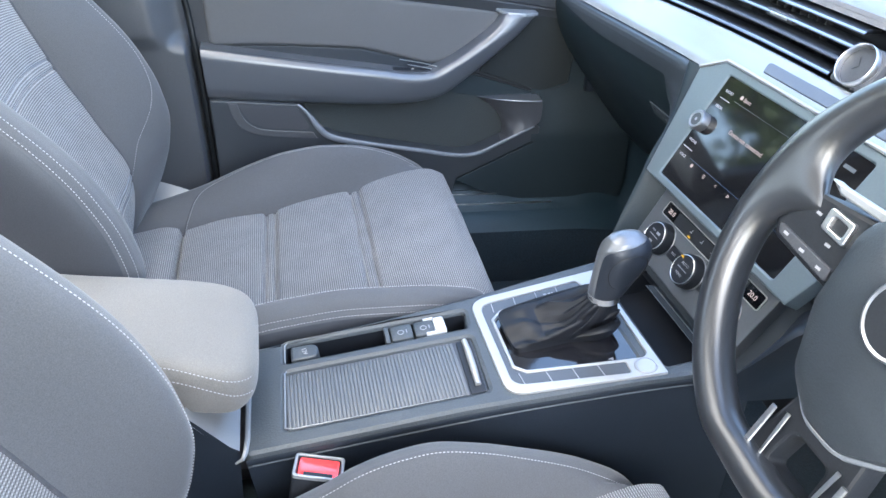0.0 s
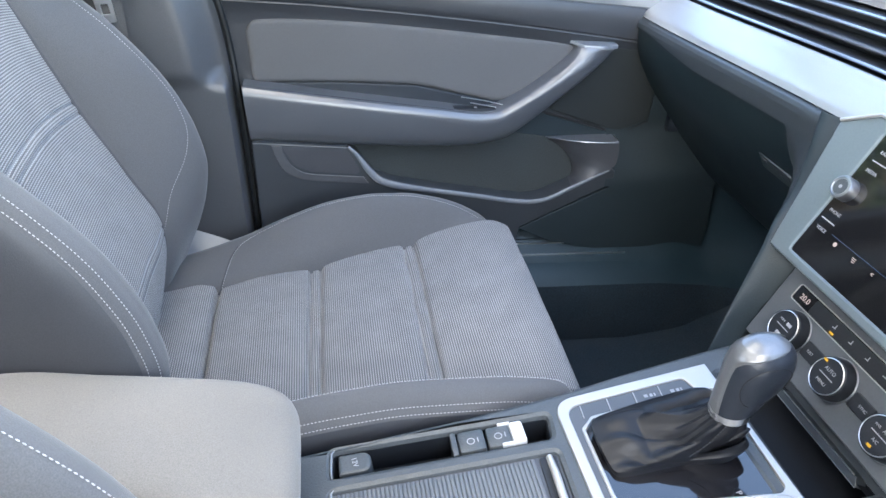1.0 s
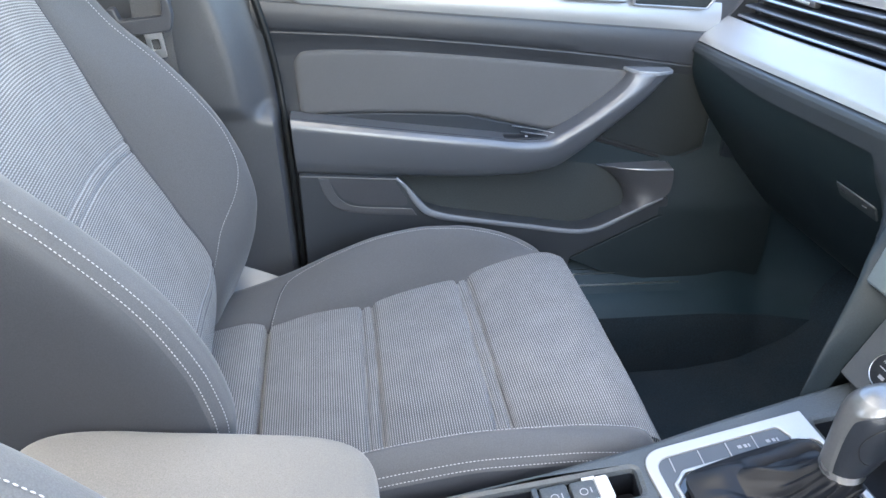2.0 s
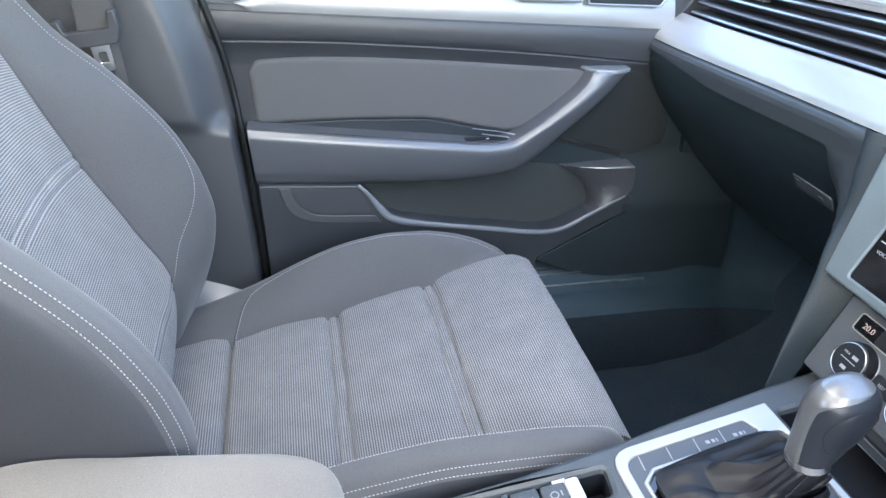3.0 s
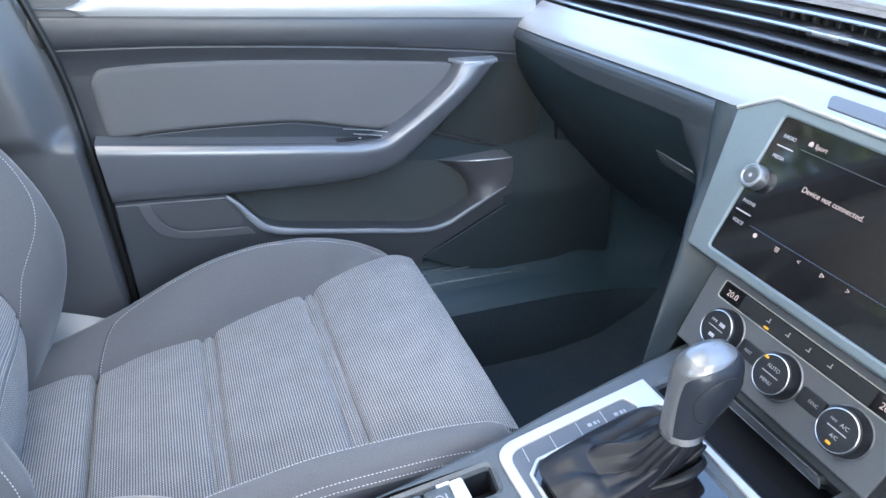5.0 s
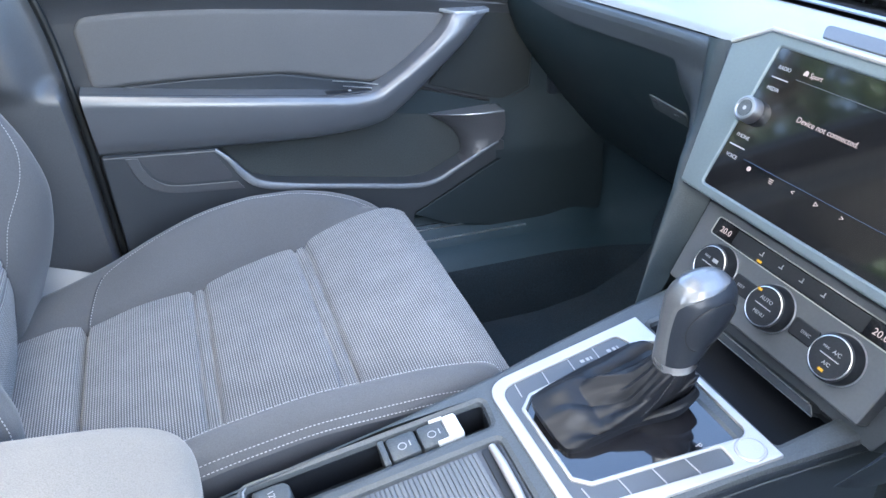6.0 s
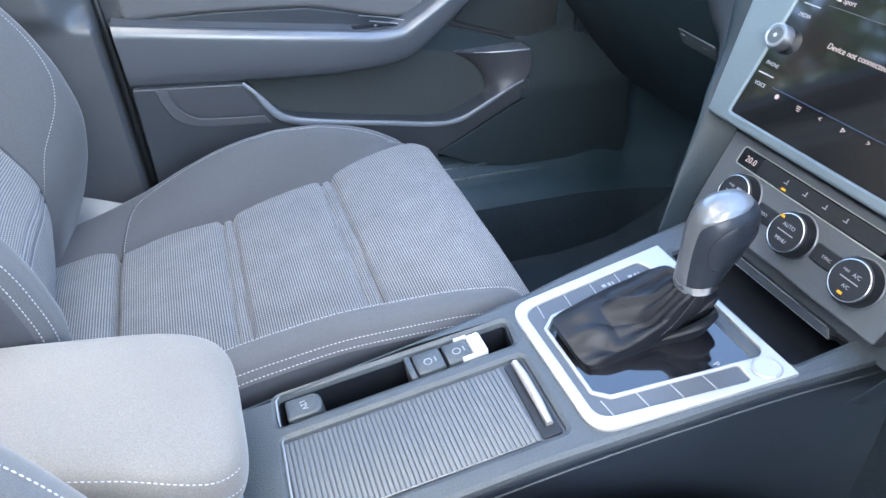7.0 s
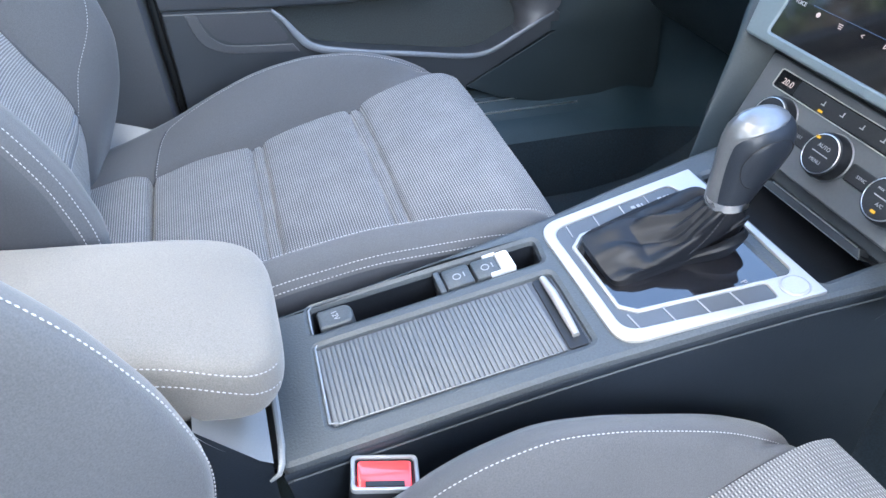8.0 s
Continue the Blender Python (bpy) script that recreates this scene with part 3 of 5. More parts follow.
        part("seam", tube([Vector(fn(z, 0.012)) + Vector((0.001, 0, 0)) for z in span(0.24, 0.86, 40)], 0.0024, 6), PIPE, b)
    part("backrest_shell", sheet(lambda z, w: at(xi(z) - 0.15 - 0.02 * (1 - w * w), w * (0.267 + wide), z), span(0.2, 0.9, 30), span(-1, 1, 20)), HARD, ob, "dark plastic seat back")
    return ob


OUTER_CREST = [(-0.27, 0.262), (-0.2, 0.282), (-0.123, 0.311), (-0.044, 0.349), (0.016, 0.373), (0.057, 0.383), (0.101, 0.389), (0.145, 0.389), (0.19, 0.383), (0.235, 0.370), (0.262, 0.357), (0.288, 0.340), (0.308, 0.312), (0.318, 0.26), (0.321, 0.18)]
INNER_CREST = [(-0.27, 0.262), (-0.2, 0.295), (-0.12, 0.340), (-0.044, 0.372), (0.016, 0.384), (0.10, 0.393), (0.19, 0.392), (0.25, 0.386), (0.275, 0.380), (0.292, 0.362), (0.308, 0.328), (0.318, 0.26), (0.321, 0.18)]
DRIVER_CREST = [(-0.27, 0.262), (-0.2, 0.285), (-0.12, 0.328), (-0.04, 0.372), (-0.016, 0.388), (0.022, 0.403), (0.062, 0.410), (0.106, 0.403), (0.156, 0.388), (0.212, 0.368), (0.244, 0.352), (0.284, 0.326), (0.308, 0.296), (0.318, 0.25), (0.321, 0.18)]
passenger = seat(0.0, 0.985, 0.0, 1, "grey cloth front passenger seat with ribbed centre and pale stitching", True, (OUTER_CREST, INNER_CREST), 0.0, (0.0, 0.013))
driver = seat(0.084, 0.222, 0.004, -1, "grey cloth driver's seat with ribbed centre beside the console", False, (OUTER_CREST, DRIVER_CREST), 0.014, (0.0, 0.002))

# ---- centre console, in its own sloping frame: x along the top, y across, z off it ----
SLOPE = math.degrees(math.atan(0.172))
CON = pose(0, 0.611, 0.360, 0, -SLOPE, 0)
console = empty("center_console", "dark grey plastic centre console between the front seats", "car console", CON)
V2 = lambda *p: [Vector(q) for q in p]
con_out = rounded([(-0.042, -0.083), (0.20, -0.089), (0.39, -0.103), (0.52, -0.120), (0.52, 0.133), (0.44, 0.1262), (0.33, 0.1140), (0.26, 0.1035), (0.15, 0.0945), (-0.02, 0.088), (-0.042, 0.086)], [0.01, 0.3, 0.3, 0, 0, 0.3, 0.3, 0.3, 0.3, 0.01, 0.01])
SLOT = rounded([(0.006, 0.050), (0.232, 0.046), (0.236, 0.076), (0.008, 0.082)], 0.005)
ROLL = rounded([(0.003, -0.058), (0.2290, -0.0655), (0.2315, 0.0262), (0.006, 0.031)], 0.005)
GEAR = rounded([(0.262, -0.070), (0.405, -0.075), (0.405, 0.072), (0.262, 0.070)], 0.012)
CUBBY = rounded([(0.433, -0.088), (0.515, -0.088), (0.515, 0.088), (0.433, 0.088)], 0.004)
part("top_cover", plate(con_out, [SLOT, ROLL, GEAR, CUBBY], 0.045, 0.006), SOFT, console, "soft grained dark grey cover")
def side_line(sg):
    return curve([(-0.042, 0.0832), (0.20, 0.0895), (0.39, 0.1030), (0.52, 0.120)] if sg < 0 else [(-0.042, 0.0862), (0.15, 0.0947), (0.26, 0.1035), (0.33, 0.1140), (0.44, 0.1262), (0.52, 0.133)])
def con_side(sg):
    hw = side_line(sg)
    prof = [(0.0005, -0.0055), (0.0016, -0.0075), (0.0016, -0.0130), (-0.0004, -0.0145), (0.0016, -0.0160), (0.004, -0.05), (0.001, -0.12), (-0.006, -0.22), (-0.01, -0.36)]
    return sheet(lambda x, k: (x, sg * (hw(x) + prof[k][0]), prof[k][1]), span(-0.041, 0.52, 40), list(range(len(prof))))
# console flanks take the shaded copy, darker than the cover by colour
part("side_panel", con_side(-1), SHADED, console, "plastic side panel with shade in its colour")
part("side_panel", con_side(1), SHADED, console)
part("pocket_floor", plate(grown(SLOT, 0.002), (), 0.003, 0.0, -0.036), DEEP, console, "black pocket floor")
part("pocket_floor", plate(grown(ROLL, 0.002), (), 0.003, 0.0, -0.0046), HARD, console)
part("cubby_floor", plate(grown(CUBBY, 0.002), (), 0.003, 0.0, -0.040), DEEP, console, "black ribbed rubber mat")
for sg in (-1, 1):
    part("trim_line", tube([(cx, sg * (side_line(sg)(cx) + 0.0014), -0.0146) for cx in span(-0.036, 0.515, 40)], 0.0009, 6), FASCIA, console, "thin bright seam line")
# silver bars, tapering out, draw the glint on the openings' rear edges
part("shutter_glint", tube([(0.2, -0.0648, -0.001), (0.012, -0.0592, 0.0002), (0.0026, -0.0560, 0.0004), (0.0036, -0.02, 0.0005), (0.0050, 0.0290, 0.0005), (0.0075, 0.0330, 0.0003)], [0.0002, 0.0006, 0.0012, 0.0012, 0.0012, 0.0006], 8), STRIP, console, "pale tapered bar drawing the highlight on the opening's edge")
part("slot_glint", tube([(0.0065, 0.0480, 0.0003), (0.0060, 0.056, 0.0005), (0.0072, 0.0795, 0.0005), (0.0105, 0.0835, 0.0003)], [0.0006, 0.0011, 0.0011, 0.0006], 8), STRIP, console, "pale tapered bar drawing the highlight on the slot's edge")
part("pocket_liner", plate(grown(SLOT, 0.0004), [grown(SLOT, -0.0008)], 0.030, 0.0, -0.006), DEEP, console, "black slot lining")
part("cubby_liner", plate(grown(CUBBY, 0.0004), [grown(CUBBY, -0.0008)], 0.034, 0.0, -0.006), DEEP, console, "black cubby lining")
# roller shutter of many slats
shutter = empty("roller_shutter", "closed ribbed grey roller shutter in the console", "roller shutter", CON)
x = 0.0072
while x < 0.2085:
    lo, hi = -0.0575 - 0.0065 * (x / 0.22), 0.0300 - 0.005 * (x / 0.22)
    s = part("slat", shifted(block(0.00395, hi - lo, 0.004, 0.0008), (x, (lo + hi) / 2, -0.0050)), SLAT, shutter)
    x += 0.00432
grip = part("grip_recess", plate(rounded([(0.2095, -0.0640), (0.2280, -0.0645), (0.2305, 0.0255), (0.2125, 0.0255)], 0.004), (), 0.004, 0.001, -0.0030), BLACK, shutter, "black grip recess")
part("grip_bar", tube([(0.2228, 0.0225, -0.001), (0.2226, 0.0, 0.0015), (0.2216, -0.028, 0.0015), (0.2205, -0.0535, -0.001)], [0.0034, 0.0042, 0.0042, 0.0034], 12), SILVER, grip, "satin silver grip bar")
# socket, bracket and parking-brake buttons in the slot
def slot_box(x1, x2, h, top, mat, name, parent, label, r=0.003):
    y1, y2 = 0.0515 - 0.004 * x1 / 0.23, 0.0805 - 0.006 * x1 / 0.23
    return part(name, shifted(block(x2 - x1, y2 - y1, h, r), ((x1 + x2) / 2, (y1 + y2) / 2, top - h / 2)), mat, parent, label)
socket_ob = empty("power_socket", "grey flip cap of a power socket in the console slot", "power socket", CON)
cap = part("cap", plate(rounded([(0.013, 0.0535), (0.047, 0.0525), (0.047, 0.0785), (0.013, 0.0795)], [0.003, 0.011, 0.011, 0.003]), (), 0.030, 0.003, -0.003), SOFT, socket_ob)
lettering("12V", 0.008, PRINT, socket_ob, pose(0.030, 0.066, -0.0027, 0, 0, -80), "lettering")
part("bracket", shifted(block(0.016, 0.010, 0.02, 0.003), (0.074, 0.055, -0.024)), BLACK, console, "small black plastic clip")
part("divider", shifted(block(0.006, 0.030, 0.034, 0.001), (0.1335, 0.0625, -0.018)), SOFT, console)
brake = empty("parking_brake_switch", "dark parking brake and hold switches with a bright lip", "switch", CON)
slot_box(0.138, 0.166, 0.030, -0.001, SOFT, "button", brake, "dark grey hold button")
slot_box(0.168, 0.194, 0.030, -0.001, SOFT, "button", brake, "dark grey parking brake button")
part("lip", shifted(block(0.0145, 0.0285, 0.02, 0.003), (0.2008, 0.0619, -0.0090)), PALE, brake, "bright silver lip")
part("lip_edge", plate(rounded([(0.182, 0.0745), (0.195, 0.0742), (0.195, 0.0765), (0.182, 0.0768)], 0.0004), (), 0.01, 0.0004, 0.0008), PALE, brake)
part("lip_edge", plate(rounded([(0.182, 0.0478), (0.195, 0.0478), (0.195, 0.0500), (0.182, 0.0500)], 0.0004), (), 0.01, 0.0004, 0.0008), PALE, brake)
for px in (0.151, 0.180):
    part("symbol", plate(disc(px, 0.0615, 0.0042, 16), [disc(px, 0.0615, 0.0034, 16)], 0.0004, 0, -0.0006), PRINT, brake, "white printed symbol")
    part("symbol", plate(rounded([(px + 0.007, 0.059), (px + 0.008, 0.059), (px + 0.008, 0.065), (px + 0.007, 0.065)], 0), (), 0.0004, 0, -0.0006), PRINT, brake)

# gear selector surround
surround = empty("gear_surround", "bright silver gear lever surround with dark buttons", "gear surround", CON)
sil = rounded([(0.2465, -0.083), (0.428, -0.102), (0.4255, 0.102), (0.2465, 0.090)], [0.026, 0.002, 0.002, 0.026], 10)
band = rounded([(0.2575, -0.070), (0.3890, -0.0905), (0.3905, -0.0715), (0.2770, -0.0555), (0.2640, -0.043), (0.2640, 0.046), (0.2790, 0.0600), (0.3990, 0.0690), (0.3920, 0.0875), (0.2575, 0.0780)], [0.018, 0.004, 0.004, 0.006, 0.006, 0.006, 0.006, 0.004, 0.006, 0.018], 8)
well = rounded([(0.2680, -0.041), (0.2790, -0.0515), (0.4130, -0.0715), (0.4190, -0.066), (0.4210, 0.060), (0.4150, 0.0655), (0.2800, 0.0560), (0.2680, 0.044)], [0.003, 0.003, 0.008, 0.008, 0.01, 0.01, 0.003, 0.003], 6)
part("frame", plate(sil, [band, well], 0.006, 0.0012, 0.0032), SILVER, surround, "bright satin silver frame")
part("button_band", plate(grown(band, 0.0006), (), 0.004, 0.0, 0.0012), BUTTON, surround, "dark grey band of blank buttons")
for k, ux in enumerate((0.2695, 0.3000, 0.3300, 0.3590)):
    part("divider", shifted(block(0.0009, 0.0185, 0.001, 0), Matrix.Translation((ux, -0.0615 - 0.15 * (ux - 0.262), 0.0017)) @ Matrix.Rotation(radians(6), 4, "Z")), PRINT, surround)
    part("divider", shifted(block(0.0009, 0.0175, 0.001, 0), Matrix.Translation((ux + 0.003, 0.0680 + 0.075 * (ux - 0.262), 0.0017)) @ Matrix.Rotation(radians(-4), 4, "Z")), PRINT, surround)
for ux in (0.349, 0.379):
    for dx, w in ((-0.004, 0.004), (0.002, 0.003), (0.006, 0.0015)):
        part("symbol", shifted(block(w, 0.004, 0.0006, 0), (ux + dx, 0.0735, 0.0014)), PRINT, surround, "pale printed symbol")
part("gloss_panel", plate(grown(well, 0.0006), (), 0.004, 0.0, -0.0015), LACQUER, surround, "glossy black selector panel")
lettering("P", 0.008, PRINT, surround, pose(0.378, -0.060, -0.0012, 0, 0, -80), "lettering")
start = part("start_button", shifted(turned([(0.0128, -0.002), (0.0128, 0.0040), (0.0120, 0.0048), (0.0112, 0.0048), (0.0108, 0.0040), (0.0104, 0.0046), (0.0, 0.0050)][:-1], 40), (0.4085, -0.0855, 0)), SILVER, surround, "round silver start button")

# lever: pleated boot, collar and knob
lever = empty("gear_lever", "black leather gear lever boot with a satin and black knob", "gear lever", CON)
def crease(a, g, a1, g1, a2, g2, width):
    """1 on a line across the leather from (a1, g1) to (a2, g2), fading off it."""
    da = (a - a1 + math.pi) % (2 * math.pi) - math.pi
    dx, dy = a2 - a1, 1.6 * (g2 - g1)
    t = min(1, max(0, (da * dx + 1.6 * (g - g1) * dy) / (dx * dx + dy * dy)))
    d = math.hypot(da - t * dx, 1.6 * (g - g1) - t * dy)
    return max(0.0, 1 - d / width) ** 1.5 * math.sin(math.pi * (0.08 + 0.84 * t))
FOLDS = ((-2.75, 0.10, -1.30, 0.42, 0.30, -0.0085), (-2.40, 0.05, -0.55, 0.26, 0.22, 0.0075), (-1.65, 0.55, -0.35, 0.22, 0.26, -0.0080), (-1.25, 0.62, -0.15, 0.42, 0.24, 0.0070),
         (-3.05, 0.45, -2.00, 0.85, 0.30, -0.0050), (2.75, 0.15, 3.35, 0.75, 0.26, -0.0050), (2.10, 0.20, 2.60, 0.80, 0.24, 0.0045), (0.60, 0.25, 1.20, 0.75, 0.30, -0.0050),
         (-0.75, 0.12, 0.35, 0.20, 0.25, -0.0060), (-2.10, 0.42, -1.10, 0.16, 0.16, -0.0055))
def boot(a, h):
    """a: round the boot; h: 0 at the frame, 1 at the collar. A low wall, then slack leather drawn up to the collar like a tent."""
    c, s = math.cos(a), math.sin(a)
    sq = (abs(c) ** 9 + abs(s) ** 9) ** (-1 / 9)
    c, s = c * sq, s * sq
    mid = Vector((0.336, 0.009))
    base = Vector((0.336 + 0.061 * c, 0.009 + (0.036 + (0.005 if s > 0 else -0.001) * (c + 1)) * s))
    neck = Vector((0.3870 + 0.0165 * math.cos(a), -0.011 + 0.0165 * math.sin(a)))
    away = (base - mid).normalized()
    droop = smoothstep(-0.2, 0.9, math.cos(a + 1.25))          # towards the driver the slack rolls over the wall
    low = smoothstep(0.2, -0.7, s) * smoothstep(0.75, 0.05, c)      # and further back it lies flat on the panel
    base.y += 0.0075 * low
    rise = (0.017 + 0.003 * c - 0.003 * droop) * (1 - low) + 0.005 * low
    if h < 0.2:
        k = h / 0.2
        q = base + away * (0.004 * math.sin(1.9 * k) + 0.007 * droop * k ** 1.4) * (1 - low)
        return (q.x, q.y, -0.003 + (rise + 0.003) * k)
    g = (h - 0.2) / 0.8
    q = (base + away * (0.0038 + 0.007 * droop) * (1 - low) * (1 - g) ** 3).lerp(neck, g ** 0.78)
    z = rise + (0.055 - rise) * (0.30 * g + 0.70 * g ** 2.4) + 0.006 * math.sin(math.pi * min(1, g * 3.2)) * (1 - 0.4 * droop) * (g < 0.3125)
    hold = smoothstep(0.0, 0.12, g) * smoothstep(1.0, 0.86, g)
    ridge = math.exp(-((abs((a / (math.pi / 2)) % 1 - 0.5)) / 0.16) ** 2)                     # a soft ridge from each corner
    fold = (0.0060 * ridge - 0.0015) * math.sin(math.pi * g) ** 0.8
    fold += sum(f[5] * crease(a, g, *f[:5]) for f in FOLDS) * hold
    fold += 0.0022 * noise.noise((c * 2.2, s * 2.2, g * 3.0)) * hold
    fold += 0.0011 * math.sin(11 * a + 2.5 * math.sin(2 * a)) * smoothstep(0.45, 0.8, g) * smoothstep(1.0, 0.92, g)
    out = q - Vector((0.375, -0.008))
    out = out.normalized() if out.length > 1e-4 else Vector((1, 0))
    q = q + out * (0.5 * fold)
    return (q.x, q.y, z + 0.8 * fold)
part("boot_seam", stitches([Vector(boot(-2.0, h)) + Vector((-0.0004, -0.0004, 0.0004)) for h in span(0.55, 0.97, 24)], 0.0026, 0.0012, 0.0005), PIPE, lever, "stitched seam up the boot")
part("boot", sheet(boot, [6.28318 * i / 180 for i in range(180)], span(0, 1, 81), close_u=True), LEATHER, lever, "creased black leather boot")
KN = pose(0.3875, -0.011, 0.054, 0, 4, 0)
knob_ax = curve([(0, 0.0176), (0.2, 0.0220), (0.45, 0.0272), (0.65, 0.0295), (0.78, 0.0282), (0.88, 0.0240), (0.95, 0.0150), (0.985, 0.0080), (1.0, 0.0)])
knob_ay = curve([(0, 0.0168), (0.2, 0.0190), (0.45, 0.0218), (0.65, 0.0232), (0.78, 0.0218), (0.88, 0.0170), (0.95, 0.0105), (0.985, 0.0056), (1.0, 0.0)])
knob_lean = curve([(0, 0), (0.2, 0.0062), (0.45, 0.0140), (0.65, 0.0182), (0.8, 0.0195), (1.0, 0.0200)])
def knob(a, h, grow=0.0):
    c, s = math.cos(a), math.sin(a)
    sq = (abs(c) ** 2.3 + abs(s) ** 2.3) ** (-1 / 2.3)
    out = grow * min(1, (1 - h) / 0.02)
    return KN @ Vector((knob_lean(h) + (knob_ax(h) + out) * c * sq, (knob_ay(h) + out) * s * sq, 0.0835 * h + 0.10 * knob_ax(h) * c * h * (1 - h) + (grow if h > 0.9 else 0)))
part("collar", sheet(lambda a, h: KN @ Vector((0.0187 * math.cos(a), 0.0180 * math.sin(a), -0.003 + 0.008 * h)), [6.28318 * i / 40 for i in range(40)], [0, 0.2, 0.8, 1], close_u=True), STEEL, lever, "satin metal collar")
part("knob", sheet(lambda a, h: knob(a, h), [6.28318 * i / 64 for i in range(64)], [1 - (1 - i / 40) ** 1.5 for i in range(41)], close_u=True), KNOB, lever, "dark grained knob")
shell_end = curve([(0, 3.62), (0.2, 3.48), (0.5, 3.38), (0.70, 3.42), (0.79, 3.62), (0.85, 4.10), (0.89, 4.80), (0.92, 5.60), (0.95, 6.40), (1.0, 6.9)])
part("knob_shell", sheet(lambda a, h: knob(1.2 - 0.8 * smoothstep(0.7, 0.9, h) + (shell_end(h) - 1.2 + 0.8 * smoothstep(0.7, 0.9, h)) * a, h, 0.0012 * min(1, 12 * (1 - a) + 0.2 + smoothstep(0.86, 0.93, h))), span(0, 1, 60), [1 - (1 - i / 60) ** 1.5 for i in range(60)] + [0.9996]), KNOB_SILVER, lever, "satin silver knob shell")
part("release_button", sheet(lambda a, h: knob(-1.62 + 0.78 * math.sin(h * 3.14159) ** 0.4 * a, 0.27 + 0.52 * h, 0.0010 * (1 - a * a) + 0.0003), span(-1, 1, 14), span(0.02, 0.98, 20)), KNOB, lever, "oval dark side button")

part("button_joint", tube([knob(-1.62 + 0.78 * math.sin(h * 3.14159) ** 0.4 * sd, 0.27 + 0.52 * h, 0.0006) for sd, hs in ((-1, span(0.02, 0.98, 24)), (1, span(0.98, 0.02, 24))) for h in hs], 0.0005, 6, close=True), RUBBER, lever)

# armrest lid and the box it closes
arm = empty("armrest", "grey cloth centre armrest lid with double pale stitching", "armrest", Matrix.Translation((0, 0.636, 0)))
def lid(a, h):
    """Rounded in plan; h runs from the middle of the top over the edge to the underside."""
    prof = [(0.0, 0.460), (0.45, 0.4595), (0.80, 0.457), (0.925, 0.4525), (0.980, 0.445), (1.0, 0.433), (0.998, 0.418), (0.975, 0.403), (0.92, 0.394), (0.0, 0.392)]
    r = curve([(i / 9, p[0]) for i, p in enumerate(prof)])(h)
    z = curve([(i / 9, p[1]) for i, p in enumerate(prof)])(h)
    c, s = math.cos(a), math.sin(a)
    n = 5.0
    sq = (abs(c) ** n + abs(s) ** n) ** (-1 / n)
    x = -0.172 + 0.150 * r * c * sq
    half = 0.079 if s > 0 else max(0.066, min(0.0955, 0.0745 + 0.24 * (x + 0.137)))
    return (x, half * r * s * sq, z + 0.14 * (-0.075 - x) + 0.0014 * noise.noise((x * 16, r * s * 2, 1.7)))
part("lid", sheet(lid, [6.28318 * i / 120 for i in range(120)], span(0, 1, 46), close_u=True), ARM_CLOTH, arm, "padded grey cloth lid with warm light in its colour")
for h in (0.36, 0.51):
    part("stitching", stitches([Vector(lid(6.28318 * i / 240, h + 0.16 * smoothstep(196, 216, i))) + Vector((0.0003, -0.0006, 0.0004)) for i in range(138, 217)]), THREAD, arm, "pale contrast stitching")
part("box", sheet(lambda x, k: (x, [-0.090, -0.088, 0.088, 0.090][k], [0.02, 0.40, 0.40, 0.02][k]), span(-0.33, -0.115, 4), [0, 1, 2, 3]), HARD, arm, "dark console box under the lid")
def box_front(u, y):
    return (-0.0455 - 0.050 * u - 0.006 * math.sin(math.pi * u), y, 0.3500 + 0.004 * (1 - u) + 0.058 * u)
# silver-strip colour stands for the strong light on this panel
part("box_front", sheet(box_front, span(0, 1, 10), [-0.1000] + span(-0.0985, 0.064, 12)), STRIP, arm, "leaning front panel of the box, coloured pale as lit")
# the console edge's highlight, laid on as a pale bar
part("front_glint", tube([(-0.050, -0.1100, 0.3465), (-0.0425, -0.1085, 0.3505), (-0.0395, -0.1020, 0.3535), (-0.0375, -0.085, 0.3550), (-0.0360, 0.0, 0.3555), (-0.0360, 0.055, 0.3555)], [0.0012, 0.0022, 0.0028, 0.0030, 0.0030, 0.0024], 8), STRIP, arm, "pale bar drawing the highlight where the box meets the console")
def cheek(u, w):
    top = 0.352 + 0.060 * min(1, u / 0.25)
    return (-0.046 - 0.20 * u, -0.1012 + 0.008 * u, top - (top - 0.02) * w)
# shade on the box's flank is given by its colour
part("cheek", sheet(cheek, [0, 0.06, 0.12, 0.18, 0.25, 0.5, 0.75, 1], span(0, 1, 6)), SHADED, arm, "side of the box, coloured dark as shaded")

# seat belt buckle
buckle = empty("seat_belt_buckle", "black seat belt buckle with a red release button beside the console", "buckle", pose(0.034, 0.502, 0.350, -10, 6, -12))
part("housing", plate(rounded([(-0.026, -0.018), (0.026, -0.018), (0.026, 0.018), (-0.026, 0.018)], 0.005), [rounded([(-0.0215, -0.0135), (0.0215, -0.0135), (0.0215, 0.0135), (-0.0215, 0.0135)], 0.003)], 0.08, 0.003, 0.0045), BLACK, buckle)
part("release", plate(rounded([(-0.021, -0.013), (0.021, -0.013), (0.021, 0.013), (-0.021, 0.013)], 0.003), (), 0.02, 0.001, -0.001, crown=lambda x, y: 0.005 * smoothstep(-0.010, 0.002, y)), RED, buckle, "glossy red release button")
part("rim", plate(rounded([(-0.0262, -0.0182), (0.0262, -0.0182), (0.0262, 0.0182), (-0.0262, 0.0182)], 0.005), [rounded([(-0.0228, -0.0148), (0.0228, -0.0148), (0.0228, 0.0148), (-0.0228, 0.0148)], 0.004)], 0.004, 0.0012, 0.0056), STRIP, buckle, "grey rim")
part("slot", block(0.030, 0.005, 0.001, 0.0, (0, -0.0075, 0.0004)), BLACK, buckle)

